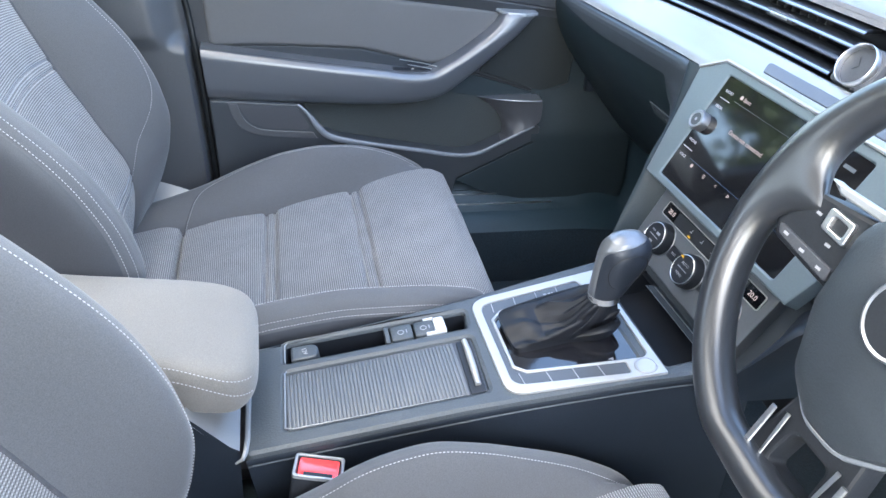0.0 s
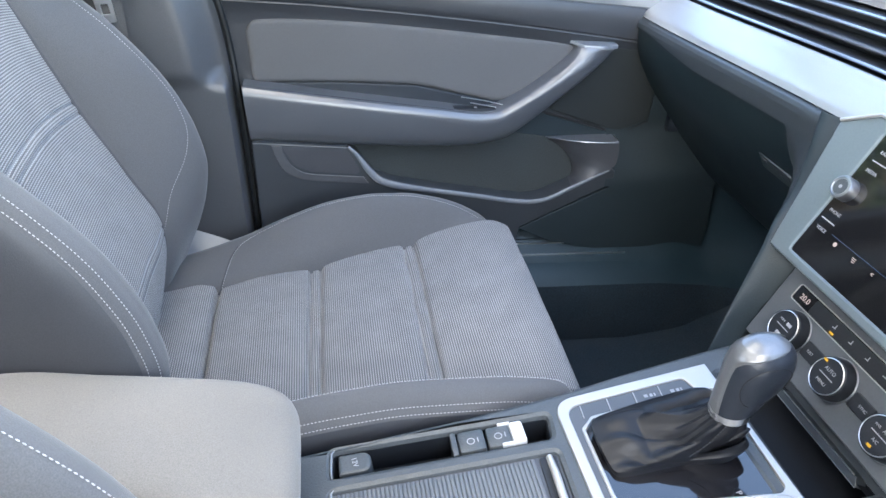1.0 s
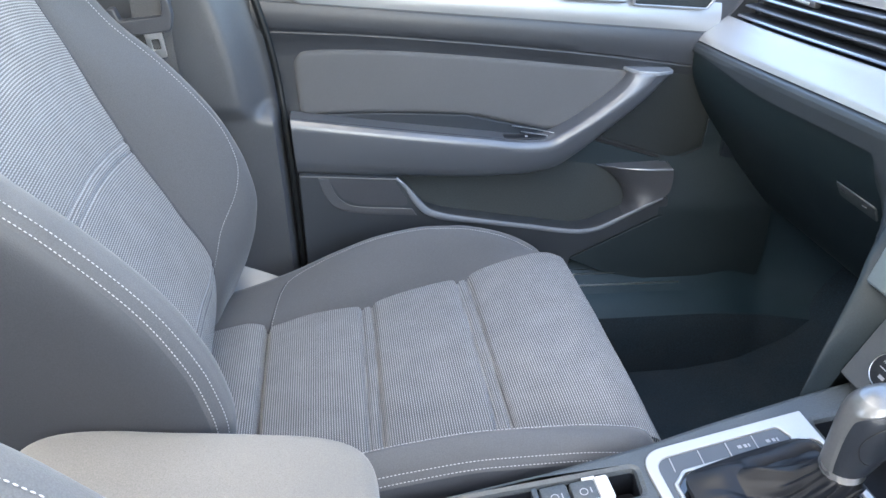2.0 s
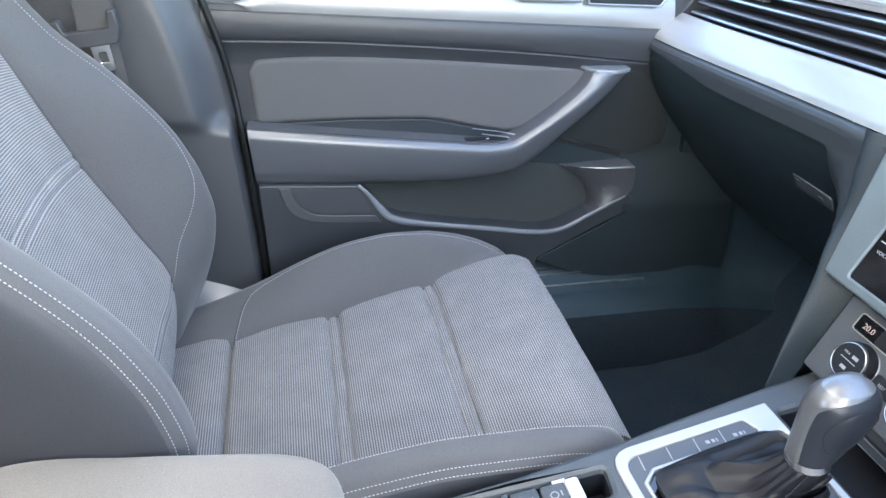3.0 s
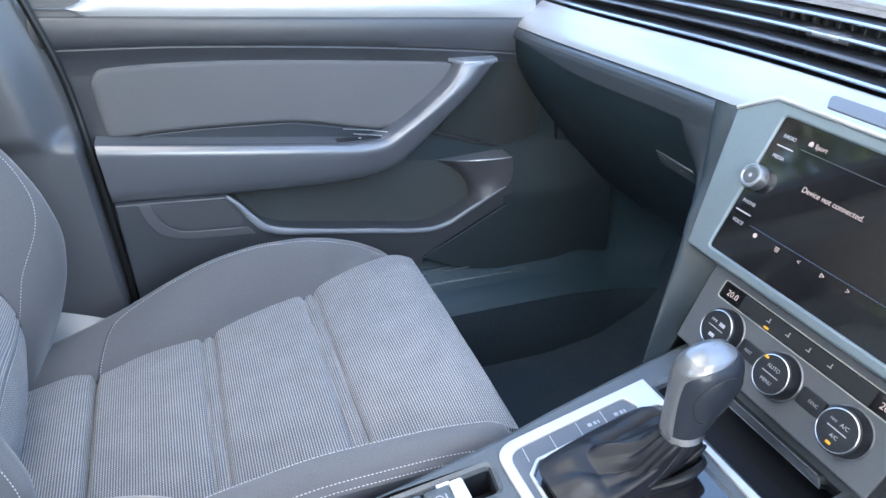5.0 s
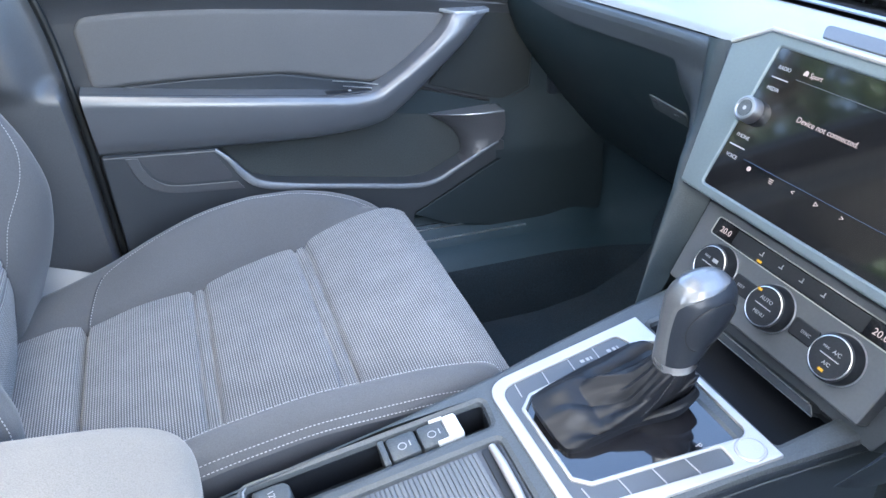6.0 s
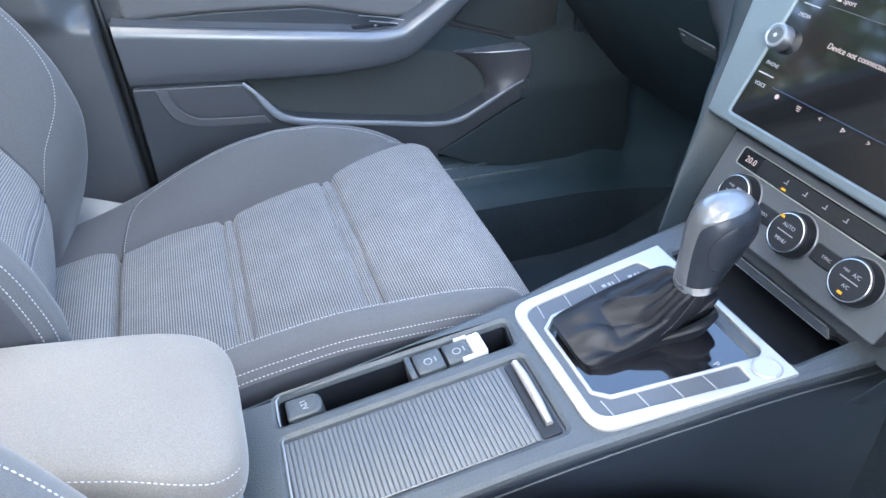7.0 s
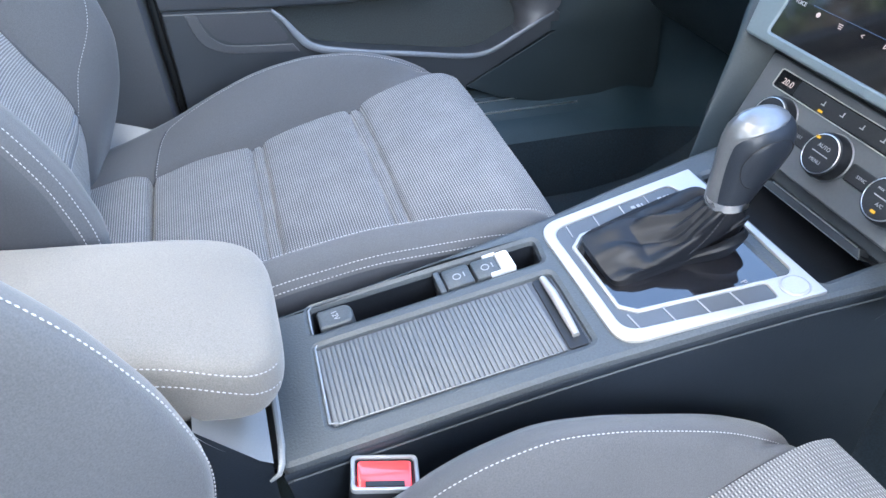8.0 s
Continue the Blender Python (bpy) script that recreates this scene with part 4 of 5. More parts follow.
# ---- dashboard ----
dash = empty("dashboard", "dark dashboard with a silver strip and long slatted vents", "dashboard")
DROP = lambda y: -0.020 * smoothstep(0.75, 1.40, y) - 0.020 * smoothstep(0.46, -0.15, y)
def along(profile, y1, y2, ny=40, fn=None):
    pts = spline(profile, len(profile) * 5) if len(profile) > 3 else [Vector(p) for p in profile]
    def f(y, k):
        p = pts[k]
        return (p.x, y, p.y + DROP(y))
    return sheet(fn or f, span(y1, y2, ny), list(range(len(pts))))
part("decor_strip", along([(0.5715, 0.6800), (0.5755, 0.6880), (0.590, 0.7010), (0.606, 0.7125), (0.6185, 0.7205), (0.6210, 0.7200), (0.6215, 0.7150)], -0.14, 1.362, 60), STRIP, dash, "bright satin silver strip along the dashboard")
part("strip_end", along([(0.5715, 0.6800), (0.5755, 0.6880), (0.590, 0.7010), (0.606, 0.7125), (0.6185, 0.7205), (0.66, 0.78)], 1.362, 1.372, 3), HARD, dash)
part("vent_back", along([(0.620, 0.716), (0.64, 0.706), (0.69, 0.716), (0.70, 0.765), (0.664, 0.786)], -0.14, 1.36, 20), BLACK, dash, "black vent cavity")
part("pad", along([(0.662, 0.7800), (0.660, 0.7850), (0.665, 0.7900), (0.70, 0.7950), (0.85, 0.8000), (1.05, 0.795), (1.14, 0.78)], -0.14, 1.37, 30), PAD, dash, "grained dashboard top pad")
for k in range(4):
    f = (k + 0.30) / 4.1
    cx, cz = 0.624 + 0.038 * f, 0.719 + 0.063 * f
    for y1, y2 in ((0.664, 1.345), (-0.10, 0.586)):
        sl = part("vent_slat", along([(cx - 0.003, cz + 0.001), (cx + 0.022, cz + 0.004), (cx + 0.022, cz + 0.0065), (cx - 0.001, cz + 0.0045), (cx - 0.003, cz + 0.001)], y1, y2, 24), BLACK, dash)
        part("slat_edge", along([(cx - 0.0036, cz + 0.0005), (cx - 0.0042, cz + 0.0022), (cx - 0.002, cz + 0.0042)], y1, y2, 24), DARK_STEEL if k in (0, 2, 3) else HARD, sl, "bright edge")
for y, f in ((1.225, 0.75), (0.800, 0.55)):
    tab = part("vent_tab", block(0.012, 0.055, 0.009, 0.002, (0.630 + 0.034 * f, y, 0.7225 + 0.060 * f + DROP(y))), HARD, dash, "small vent adjusting tab")
    part("tab_trim", block(0.0022, 0.034, 0.004, 0.0008, (0.6232 + 0.034 * f, y, 0.7225 + 0.060 * f + DROP(y))), STEEL, tab, "bright trim")
for i in range(10):
    part("vane", block(0.012, 0.0015, 0.052, 0.0004, (0.668, 0.74 + 0.016 * i, 0.748)), BLACK, dash)
# emblem bar in the strip above the screen
part("strip_button", shifted(plate(rounded([(-0.128, -0.008), (0.128, -0.008), (0.118, 0.008), (-0.118, 0.008)], 0.005), (), 0.004, 0.0012), Matrix(((0, -0.80, -0.60, 0.5985), (-1, 0, 0, 0.615), (0, 0.60 * -1, 0.80, 0.7095), (0, 0, 0, 1)))), FASCIA, dash, "slim grey button bar in the strip")
# lower band, glovebox and knee area
face_line = spline([(0.5735, 0.6785), (0.5670, 0.6740), (0.5640, 0.6640), (0.5650, 0.6480), (0.5710, 0.6260), (0.5830, 0.6000), (0.6020, 0.5680), (0.6380, 0.5180), (0.6900, 0.4500), (0.7400, 0.3900), (0.7680, 0.3610), (0.7760, 0.3550), (0.7900, 0.3540), (1.05, 0.3750)], 110)
post_x = curve([(0.35, 0.430), (0.429, 0.440), (0.480, 0.464), (0.540, 0.492), (0.565, 0.510), (0.605, 0.548), (0.660, 0.5665), (0.679, 0.5700)])      # the column's nose
post_y = curve([(0.35, 0.742), (0.429, 0.742), (0.480, 0.760), (0.540, 0.780), (0.565, 0.798), (0.605, 0.830), (0.660, 0.853), (0.679, 0.858)])
def dash_face(y, k):
    """The passenger's side of the dashboard: a soft roll under the strip, then the glovebox falling away; it comes forward again at the column."""
    p = face_line[k]
    inner = post_y(p.y)
    ahead = max(max(0, p.x - 0.566) * smoothstep(0.900, 0.842, y) * smoothstep(0.668, 0.560, p.y), max(0, p.x - post_x(p.y) - 0.003) * smoothstep(inner + 0.075, inner - 0.004, y))
    return (p.x - ahead, y, p.y + DROP(y) * smoothstep(0.40, 0.60, p.y))
def lid_edge(y):
    """Where the lid begins: close under the roll, and round a corner by the column."""
    t = min(1.0, max(0.0, (0.906 - y) / 0.046))
    return 3.2 + 3.0 * smoothstep(1.36, 1.10, y) + 102 * (1 - math.sqrt(max(0.0, 1 - t * t)))
def face_at(y, k):
    i = min(int(k), 108)
    return Vector(dash_face(y, i)).lerp(Vector(dash_face(y, i + 1)), min(1.0, k - i))
face_ys = span(0.780, 0.856, 24) + span(0.860, 0.906, 40) + span(0.912, 1.362, 44)
part("lower_band", sheet(lambda y, w: face_at(y, lid_edge(y) * min(1, w) ** (1 + 1.2 * lid_edge(y) / 105)) + Vector((0.012 * max(0, w - 1) / 0.2, 0, -0.002 * max(0, w - 1) / 0.2)), face_ys, span(0, 1, 48) + [1.03, 1.2]), BAND, dash, "dark grey soft band under the silver strip")
part("lower_band", along([(0.5735, 0.6785), (0.5690, 0.6740), (0.5660, 0.6580), (0.5690, 0.6380), (0.5850, 0.6130), (0.6080, 0.5950)], -0.14, 0.415, 24), BAND, dash)
# the lid's darkness against the band is shade put into its skin
glove = part("glovebox", sheet(lambda y, w: face_at(y, lid_edge(y) + (109 - lid_edge(y)) * w) + Vector((0.005, 0, 0.0)), [y for y in face_ys if y > 0.858], [w * w for w in span(0, 1, 60)]), DASH_SKIN, dash, "glovebox lid with the footwell's shade in its colour")
LATCH = Matrix(((0, -0.585, -0.811, 0.6145), (-1, 0, 0, 0.950), (0, 0.811, -0.585, 0.5585), (0, 0, 0, 1)))
part("latch_recess", shifted(plate(rounded([(-0.038, -0.012), (0.036, -0.016), (0.042, 0.012), (-0.034, 0.018)], 0.006), (), 0.010, 0.0025, 0.0045), LATCH), SOFT, glove, "glovebox latch")
part("latch_mark", shifted(block(0.008, 0.003, 0.001, 0.0003, (0.018, 0.001, 0.0050)), LATCH), FASCIA, glove)
part("latch_mark", shifted(block(0.010, 0.008, 0.002, 0.0008, (-0.024, 0.006, 0.0042)), LATCH), HARD, glove)
# knee area darkened by colour as if shaded
part("knee_panel", along([(0.606, 0.5960), (0.600, 0.55), (0.610, 0.48), (0.66, 0.40), (0.78, 0.36)], -0.14, 0.40, 20), SHADED, dash)
part("dash_end", shifted(block(0.34, 0.02, 0.33, 0.004), (0.84, 1.3665, 0.61)), SHADED, dash)
# columns beside the centre stack
def column(sg):
    """A sloping post: an inner face turned to the panel, a rounded nose, and an outer face going back into the dashboard."""
    A = spline([(0.5720, 0.208, 0.6815), (0.5460, 0.190, 0.6150), (0.5250, 0.166, 0.5700), (0.5180, 0.141, 0.5400), (0.5040, 0.139, 0.5000), (0.4830, 0.1365, 0.4560), (0.4640, 0.130, 0.4250)], 40)
    B = spline([(0.5700, 0.250, 0.6785), (0.5480, 0.222, 0.6050), (0.5100, 0.190, 0.5650), (0.4920, 0.172, 0.5400), (0.4780, 0.162, 0.5100), (0.4640, 0.152, 0.4800), (0.4400, 0.134, 0.4290)], 40)
    def f(i, k):
        a, b = A[i], B[i]
        if k <= 6:
            p = a.lerp(b, (k / 6) ** 0.8) + Vector((-0.006 * math.sin(math.pi * (k / 6) ** 1.3), 0, 0))
        else:
            d = (k - 6) / 4
            p = b + Vector((0.20 * d ** 1.4 + 0.012 * min(1, d * 4), 0.010 * min(1, d * 5), -0.012 * d))
        return (p.x, CENTRE + sg * p.y, p.z)
    return sheet(f, list(range(40)), span(0, 10, 31))
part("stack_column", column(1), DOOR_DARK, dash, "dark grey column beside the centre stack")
# same column on the driver's side, darkened as shaded by its material
part("stack_column", column(-1), SHADED, dash)
part("stack_backing", block(0.05, 0.24, 0.32, 0.002, (0.62, CENTRE, 0.50)), BLACK, dash)
clock = empty("dash_clock", "round analogue clock with a chrome ring between the vents", "clock", Matrix(((0, 0.45, -0.893, 0.626), (-1, 0, 0, 0.632), (0, 0.893, 0.45, 0.747), (0, 0, 0, 1))))
part("ring", turned([(0.0240, -0.012), (0.0240, 0.003), (0.0231, 0.0045), (0.0221, 0.003), (0.0219, -0.006)], 48), STEEL, clock, "chrome ring")
part("face", turned([(0.0214, -0.008), (0.0214, -0.0045)], 40), FACE, clock, "pale clock face")
for an, l in ((35, 0.011), (130, 0.008)):
    part("pointer", shifted(block(0.0009, l, 0.0008, 0, (0, l / 2, -0.0038)), Matrix.Rotation(radians(an), 4, "Z")), BLACK, clock)
part("clock_mount", shifted(block(0.056, 0.050, 0.02, 0.006), (0, 0, -0.014)), HARD, clock)

# ---- centre stack, in its own leaning frame: x to the driver, y up the panel, z out of it ----
LEANB = radians(25)
STK = Matrix(((0, math.sin(LEANB), -math.cos(LEANB), 0.500), (-1, 0, 0, CENTRE), (0, math.cos(LEANB), math.sin(LEANB), 0.563), (0, 0, 0, 1)))
unit = empty("infotainment_unit", "glossy black touchscreen in a pale blue-grey bezel", "touchscreen", STK)
glass_out = rounded([(-0.137, 0.0), (0.109, 0.0), (0.112, 0.144), (-0.140, 0.144)], 0.004)
bez_out = rounded([(-0.165, -0.011), (0.140, -0.011), (0.174, 0.133), (0.134, 0.156), (-0.159, 0.156), (-0.199, 0.133)], [0.004, 0.004, 0.003, 0.006, 0.006, 0.003])
part("bezel", plate(bez_out, [glass_out], 0.02, 0.0025, 0.002), BEZEL, unit, "pale blue-grey bezel")
part("screen", plate(grown(glass_out, 0.0005), (), 0.006, 0.0, 0.0), GLOSS, unit, "glossy black screen glass")
part("bezel_lip", tube([(-0.198, 0.1345, 0.003), (-0.158, 0.1575, 0.003), (0.134, 0.1575, 0.003), (0.173, 0.1345, 0.003)], 0.0022, 8), SILVER, unit, "thin bright edge")
part("side_cover", plate(rounded([(-0.124, -0.118), (0.124, -0.118), (0.145, -0.030), (0.165, 0.0), (-0.170, 0.0), (-0.148, -0.030)], 0.003), (), 0.02, 0.001, -0.0400), BAND, unit, "dark grey backing of the centre stack")
vk = part("volume_knob", shifted(turned([(0.0125, 0.0), (0.0125, 0.011), (0.0118, 0.0125), (0.0100, 0.0128), (0.0095, 0.0122), (0.0088, 0.0122)], 40), (-0.1300, 0.0805, 0)), DARK_STEEL, unit, "round satin metal volume knob")
part("knob_ring", shifted(turned([(0.0020, 0.0), (0.0020, 0.0004)], 20), (-0.1300, 0.0805, 0.0122)), PRINT, vk)
part("knob_face", shifted(turned([(0.0082, 0.0), (0.0082, 0.0003)], 24), (-0.1300, 0.0805, 0.0120)), SOFT, vk)
word = lambda s, x, y, size, mat=PRINT, name="lettering", al="CENTER": lettering(s, size, mat, unit, pose(x, y, 0.0004), name, 0.0001, al)
word("RADIO", -0.1225, 0.1270, 0.0050)
word("MEDIA", -0.1225, 0.1065, 0.0050)
word("PHONE", -0.1235, 0.0560, 0.0050)
word("VOICE", -0.1235, 0.0350, 0.0050)
bar = lambda x1, x2, y, h, mat, nm="screen_line": part(nm, block(x2 - x1, h, 0.0004, 0, ((x1 + x2) / 2, y, 0.0004)), mat, unit)
bar(-0.1315, -0.1115, 0.1170, 0.0010, PRINT)
bar(-0.1335, -0.1135, 0.0455, 0.0012, PRINT)
bar(-0.108, 0.074, 0.0375, 0.0005, BLUE_GLOW)
bar(0.082, 0.098, 0.1290, 0.0042, FASCIA, "screen_text")
bar(-0.105, 0.074, 0.1215, 0.0004, FASCIA)
word("Sport", -0.0860, 0.1290, 0.0064, WHITE_GLOW)
part("screen_symbol", plate(rounded([(-0.1005, 0.1272), (-0.0955, 0.1272), (-0.0955, 0.1300), (-0.0968, 0.1318), (-0.0992, 0.1318), (-0.1005, 0.1300)], 0.0004), (), 0.0004, 0, 0.0005), WHITE_GLOW, unit)
word("Device not connected.", -0.0460, 0.0900, 0.0074, WHITE_GLOW)
word("<", -0.0420, 0.0318, 0.0070, WHITE_GLOW, "screen_symbol")
word(">", 0.0120, 0.0322, 0.0070, WHITE_GLOW, "screen_symbol")
part("screen_symbol", plate(V2((-0.0172, 0.0300), (-0.0128, 0.0322), (-0.0172, 0.0344)), [V2((-0.0166, 0.0309), (-0.0166, 0.0335), (-0.0140, 0.0322))], 0.0004, 0, 0.0005), WHITE_GLOW, unit)
part("screen_symbol", plate(disc(-0.097, 0.0318, 0.0024, 14), (), 0.0004, 0, 0.0005), WHITE_GLOW, unit)
for k in range(3):
    bar(-0.0710 + 0.0008 * (2 - k), -0.0655, 0.0293 + 0.0018 * k, 0.0007, WHITE_GLOW, "screen_symbol")

climate = empty("climate_panel", "grey climate control panel with three round knobs", "climate control", STK @ Matrix.Translation((-0.0130, -0.0035, -0.0190)))
fas_out = rounded([(-0.122, -0.1015), (0.122, -0.1015), (0.126, -0.0115), (-0.126, -0.0115)], 0.003)
part("fascia", plate(fas_out, (), 0.02, 0.002, -0.006), FASCIA, climate, "satin grey fascia")
strip = part("display_strip", plate(rounded([(-0.102, -0.0385), (0.112, -0.0385), (0.112, -0.0205), (-0.102, -0.0205)], 0.003), (), 0.01, 0.0008, -0.0045), GLOSS, climate, "gloss black display strip")
dis = rounded([(-0.102, -0.0385), (0.112, -0.0385), (0.112, -0.0205), (-0.102, -0.0205)], 0.003)
part("strip_rim", plate(grown(dis, 0.0010), [dis], 0.004, 0.0003, -0.0040), SILVER, strip, "thin bright rim")
lw = lambda s, x, y, size, mat, z: lettering(s, size, mat, climate, pose(x, y, z), "lettering", 0.0001)
lw("20.0", -0.086, -0.0300, 0.0086, WHITE_GLOW, -0.0041)
lw("20.0", 0.096, -0.0300, 0.0086, WHITE_GLOW, -0.0041)
part("touch_bar", plate(rounded([(-0.073, -0.0375), (0.082, -0.0375), (0.082, -0.0215), (-0.073, -0.0215)], 0.002), (), 0.004, 0.0008, -0.0036), BLACK, climate, "long black touch bar")
for x in (-0.0365, -0.012, 0.0125, 0.037):
    part("symbol", block(0.0045, 0.0009, 0.0004, 0, (x, -0.0300, -0.0034)), PRINT, climate)
    part("symbol", block(0.0010, 0.0036, 0.0004, 0, (x + 0.0012, -0.0278, -0.0034)), PRINT, climate)
part("lamp", block(0.0055, 0.0022, 0.0006, 0, (-0.0345, -0.0357, -0.0033)), AMBER, climate, "small amber lamp")
def climate_knob(x, y, words, amber, marks):
    k = part("knob", shifted(turned([(0.0222, -0.008), (0.0214, 0.004), (0.0202, 0.0080), (0.0190, 0.0088)], 48), (x, y, 0)), BLACK, climate, "black round knob with a chrome ring")
    part("ring", shifted(turned([(0.0230, -0.0062), (0.0230, -0.0050), (0.0226, -0.0046)], 48), (x, y, 0)), DARK_STEEL, k, "chrome ring")
    part("rim", shifted(turned([(0.0190, 0.0082), (0.0188, 0.0096), (0.0183, 0.0099), (0.0179, 0.0093)], 48), (x, y, 0)), STEEL, k, "chrome rim")
    part("face", shifted(turned([(0.0180, 0.0085), (0.0180, 0.0094)], 40), (x, y, 0)), BLACK, k, "black push face")
    part("bar", block(0.019, 0.0009, 0.0004, 0, (x, y, 0.0099)), PRINT, k)
    for s, dx, dy, size in words:
        lettering(s, size, PRINT, k, pose(x + dx, y + dy, 0.0099), "lettering", 0.0001)
    for dx, dy in marks:
        part("symbol", block(0.007, 0.0035, 0.0004, 0, (x + dx, y + dy, 0.0099)), PRINT, k)
    for dx, dy in amber:
        part("lamp", block(0.0048, 0.0024, 0.0005, 0, (x + dx, y + dy, 0.0100)), AMBER, k, "small amber lamp")
    return k
climate_knob(-0.072, -0.0635, [("MAX", -0.006, 0.006, 0.0036)], [], [(0.005, 0.006), (0.0, -0.008)])
climate_knob(0.0035, -0.0650, [("AUTO", 0.0, 0.0065, 0.0052), ("MENU", 0.0, -0.0075, 0.0047)], [(-0.012, 0.0115)], [])
climate_knob(0.0800, -0.0660, [("A/C", 0.004, 0.006, 0.0050), ("MAX", -0.007, 0.006, 0.0030), ("A/C", 0.001, -0.006, 0.0045)], [(0.0, -0.0125)], [])
for x, s in ((-0.0345, "REST"), (0.0415, "SYNC")):
    part("button", plate(rounded([(x - 0.0135, -0.0735), (x + 0.0135, -0.0735), (x + 0.0135, -0.0565), (x - 0.0135, -0.0565)], 0.0025), (), 0.006, 0.001, -0.0035), BLACK, climate, "small black button")
    lw(s, x + (0.003 if s == "SYNC" else -0.002), -0.065, 0.0042, PRINT, -0.0032)
# solid dark block in place of the shadowed gap
part("cubby_shade", block(0.236, 0.020, 0.010, 0.001, (0.0, -0.1090, -0.030)), DEEP, climate, "dark filler block drawing the shade under the fascia")
flap = part("cubby_lip", plate(rounded([(-0.050, -0.1230), (0.0885, -0.1215), (0.0810, -0.1130), (-0.036, -0.1140)], 0.0015), (), 0.016, 0.001, -0.011), BAND, climate, "dark lip over the cubby")
part("lip_edge", tube([(-0.034, -0.1143, -0.0108), (0.02, -0.1139, -0.0108), (0.079, -0.1134, -0.0108)], 0.0007, 6), STEEL, flap)
part("lip_edge", tube([(-0.049, -0.1228, -0.0108), (0.02, -0.1221, -0.0108), (0.087, -0.1214, -0.0108)], 0.0004, 6), STEEL, flap)
part("cubby_liner", sheet(lambda x, k: (x, [-0.118, -0.118, -0.19, -0.20][k], [-0.012, -0.09, -0.10, -0.012][k]), span(-0.10, 0.10, 4), [0, 1, 2, 3]), DEEP, climate, "black cubby lining")

# ---- steering wheel: x to the driver's right, y up the wheel, z towards the driver ----
WT = radians(20.2)
WH = Matrix(((0, math.sin(WT), -math.cos(WT), 0.394), (-1, 0, 0, 0.266), (0, math.cos(WT), math.sin(WT), 0.697), (0, 0, 0, 1)))
wheel = empty("steering_wheel", "black leather steering wheel with silver spoke trims", "steering wheel", WH)
def rim_pt(a):
    flat = 1 - 0.05 * smoothstep(0.90, 1.0, -math.sin(a))
    return (0.1675 * math.cos(a), 0.1675 * math.sin(a) * flat, 0.0)
def rim(a, b):
    """A round section, drawn inwards to a web where each side spoke meets it."""
    c = Vector(rim_pt(a))
    o = Vector((math.cos(a), math.sin(a), 0))
    dy = c.y - 0.034
    web = 0.033 * math.exp(-(abs(dy) / (0.030 if dy < 0 else 0.020)) ** 1.6)
    thumb = 0.003 * (math.exp(-((math.sin(a) - 0.35) / 0.2) ** 2))
    inward = max(0.0, -math.cos(b))
    return c + (0.0155 + thumb) * math.cos(b) * o - web * inward ** 1.5 * o + Vector((0, -0.10 * web * inward, 0.0185 * math.sin(b) * (1 - 0.3 * inward * web / 0.033)))
part("rim", sheet(rim, [6.28318 * i / 180 for i in range(180)], [6.28318 * i / 28 for i in range(28)], True, True), RIM_LEATHER, wheel, "black grained leather rim")
hub_out = rounded([(-0.076, 0.030), (-0.070, -0.030), (-0.048, -0.078), (-0.016, -0.100), (0.016, -0.100), (0.048, -0.078), (0.070, -0.030), (0.076, 0.030), (0.050, 0.060), (-0.050, 0.060)], 0.03, 8)
part("hub", plate(hub_out, (), 0.05, 0.012, 0.008, crown=lambda x, y: 0.010 * (1 - (x / 0.1) ** 2) * (1 - (y / 0.11) ** 2)), BAND, wheel, "dark grey airbag cover")
part("hub_edge", tube([(q.x, q.y, 0.0005) for q in grown(hub_out, -0.0015)], 0.0032, 8, close=True), POLISHED, wheel, "smooth dark edge of the airbag cover")
part("emblem", turned([(0.0285, 0.010), (0.0285, 0.0195), (0.0270, 0.0205), (0.0250, 0.0195)], 40), DARK_STEEL, wheel, "round metal emblem ring")
part("emblem_face", turned([(0.0250, 0.010), (0.0250, 0.0200)], 40), BLACK, wheel)
for sg in (-1, 1):
    q = lambda pts, r=0.005: rounded([(sg * a, b) for a, b in pts][::sg], r)
    sp = part("spoke", plate(q([(0.055, -0.024), (0.138, -0.016), (0.146, -0.004), (0.124, 0.032), (0.055, 0.038)]), (), 0.03, 0.004, 0.003), BLACK, wheel, "black spoke with thumb buttons")
    part("spoke_trim", plate(q([(0.058, 0.0380), (0.1075, 0.0375), (0.1235, 0.0452), (0.112, 0.0440), (0.064, 0.0450)], 0.002), (), 0.010, 0.0015, 0.0070), STRIP, sp, "satin silver spoke trim")
    part("button_frame", plate(q([(0.078, 0.009), (0.104, 0.011), (0.106, 0.028), (0.080, 0.027)], 0.003), [q([(0.083, 0.0135), (0.098, 0.0145), (0.099, 0.0235), (0.084, 0.0228)], 0.002)], 0.004, 0.001, 0.0068), STEEL, sp, "bright button frame")
    part("button_strip", plate(q([(0.072, -0.018), (0.132, -0.0115), (0.138, -0.0035), (0.074, -0.0075)], 0.003), (), 0.004, 0.001, 0.0058), HARD, sp, "row of small buttons")
    for bx, by in ((0.070, 0.020), (0.114, 0.018), (0.091, 0.0035), (0.125, -0.008), (0.104, -0.0105), (0.083, -0.0125)):
        part("mark", block(0.005, 0.0022, 0.0006, 0, (sg * bx, by, 0.0062 if by < 0 else 0.0034)), PRINT, sp)
part("spoke", plate(rounded([(-0.046, -0.168), (0.046, -0.168), (0.034, -0.085), (-0.034, -0.085)], 0.008), [rounded([(-0.020, -0.144), (0.020, -0.144), (0.017, -0.112), (-0.017, -0.112)], 0.006)], 0.02, 0.003, 0.0), BLACK, wheel, "black lower spoke")
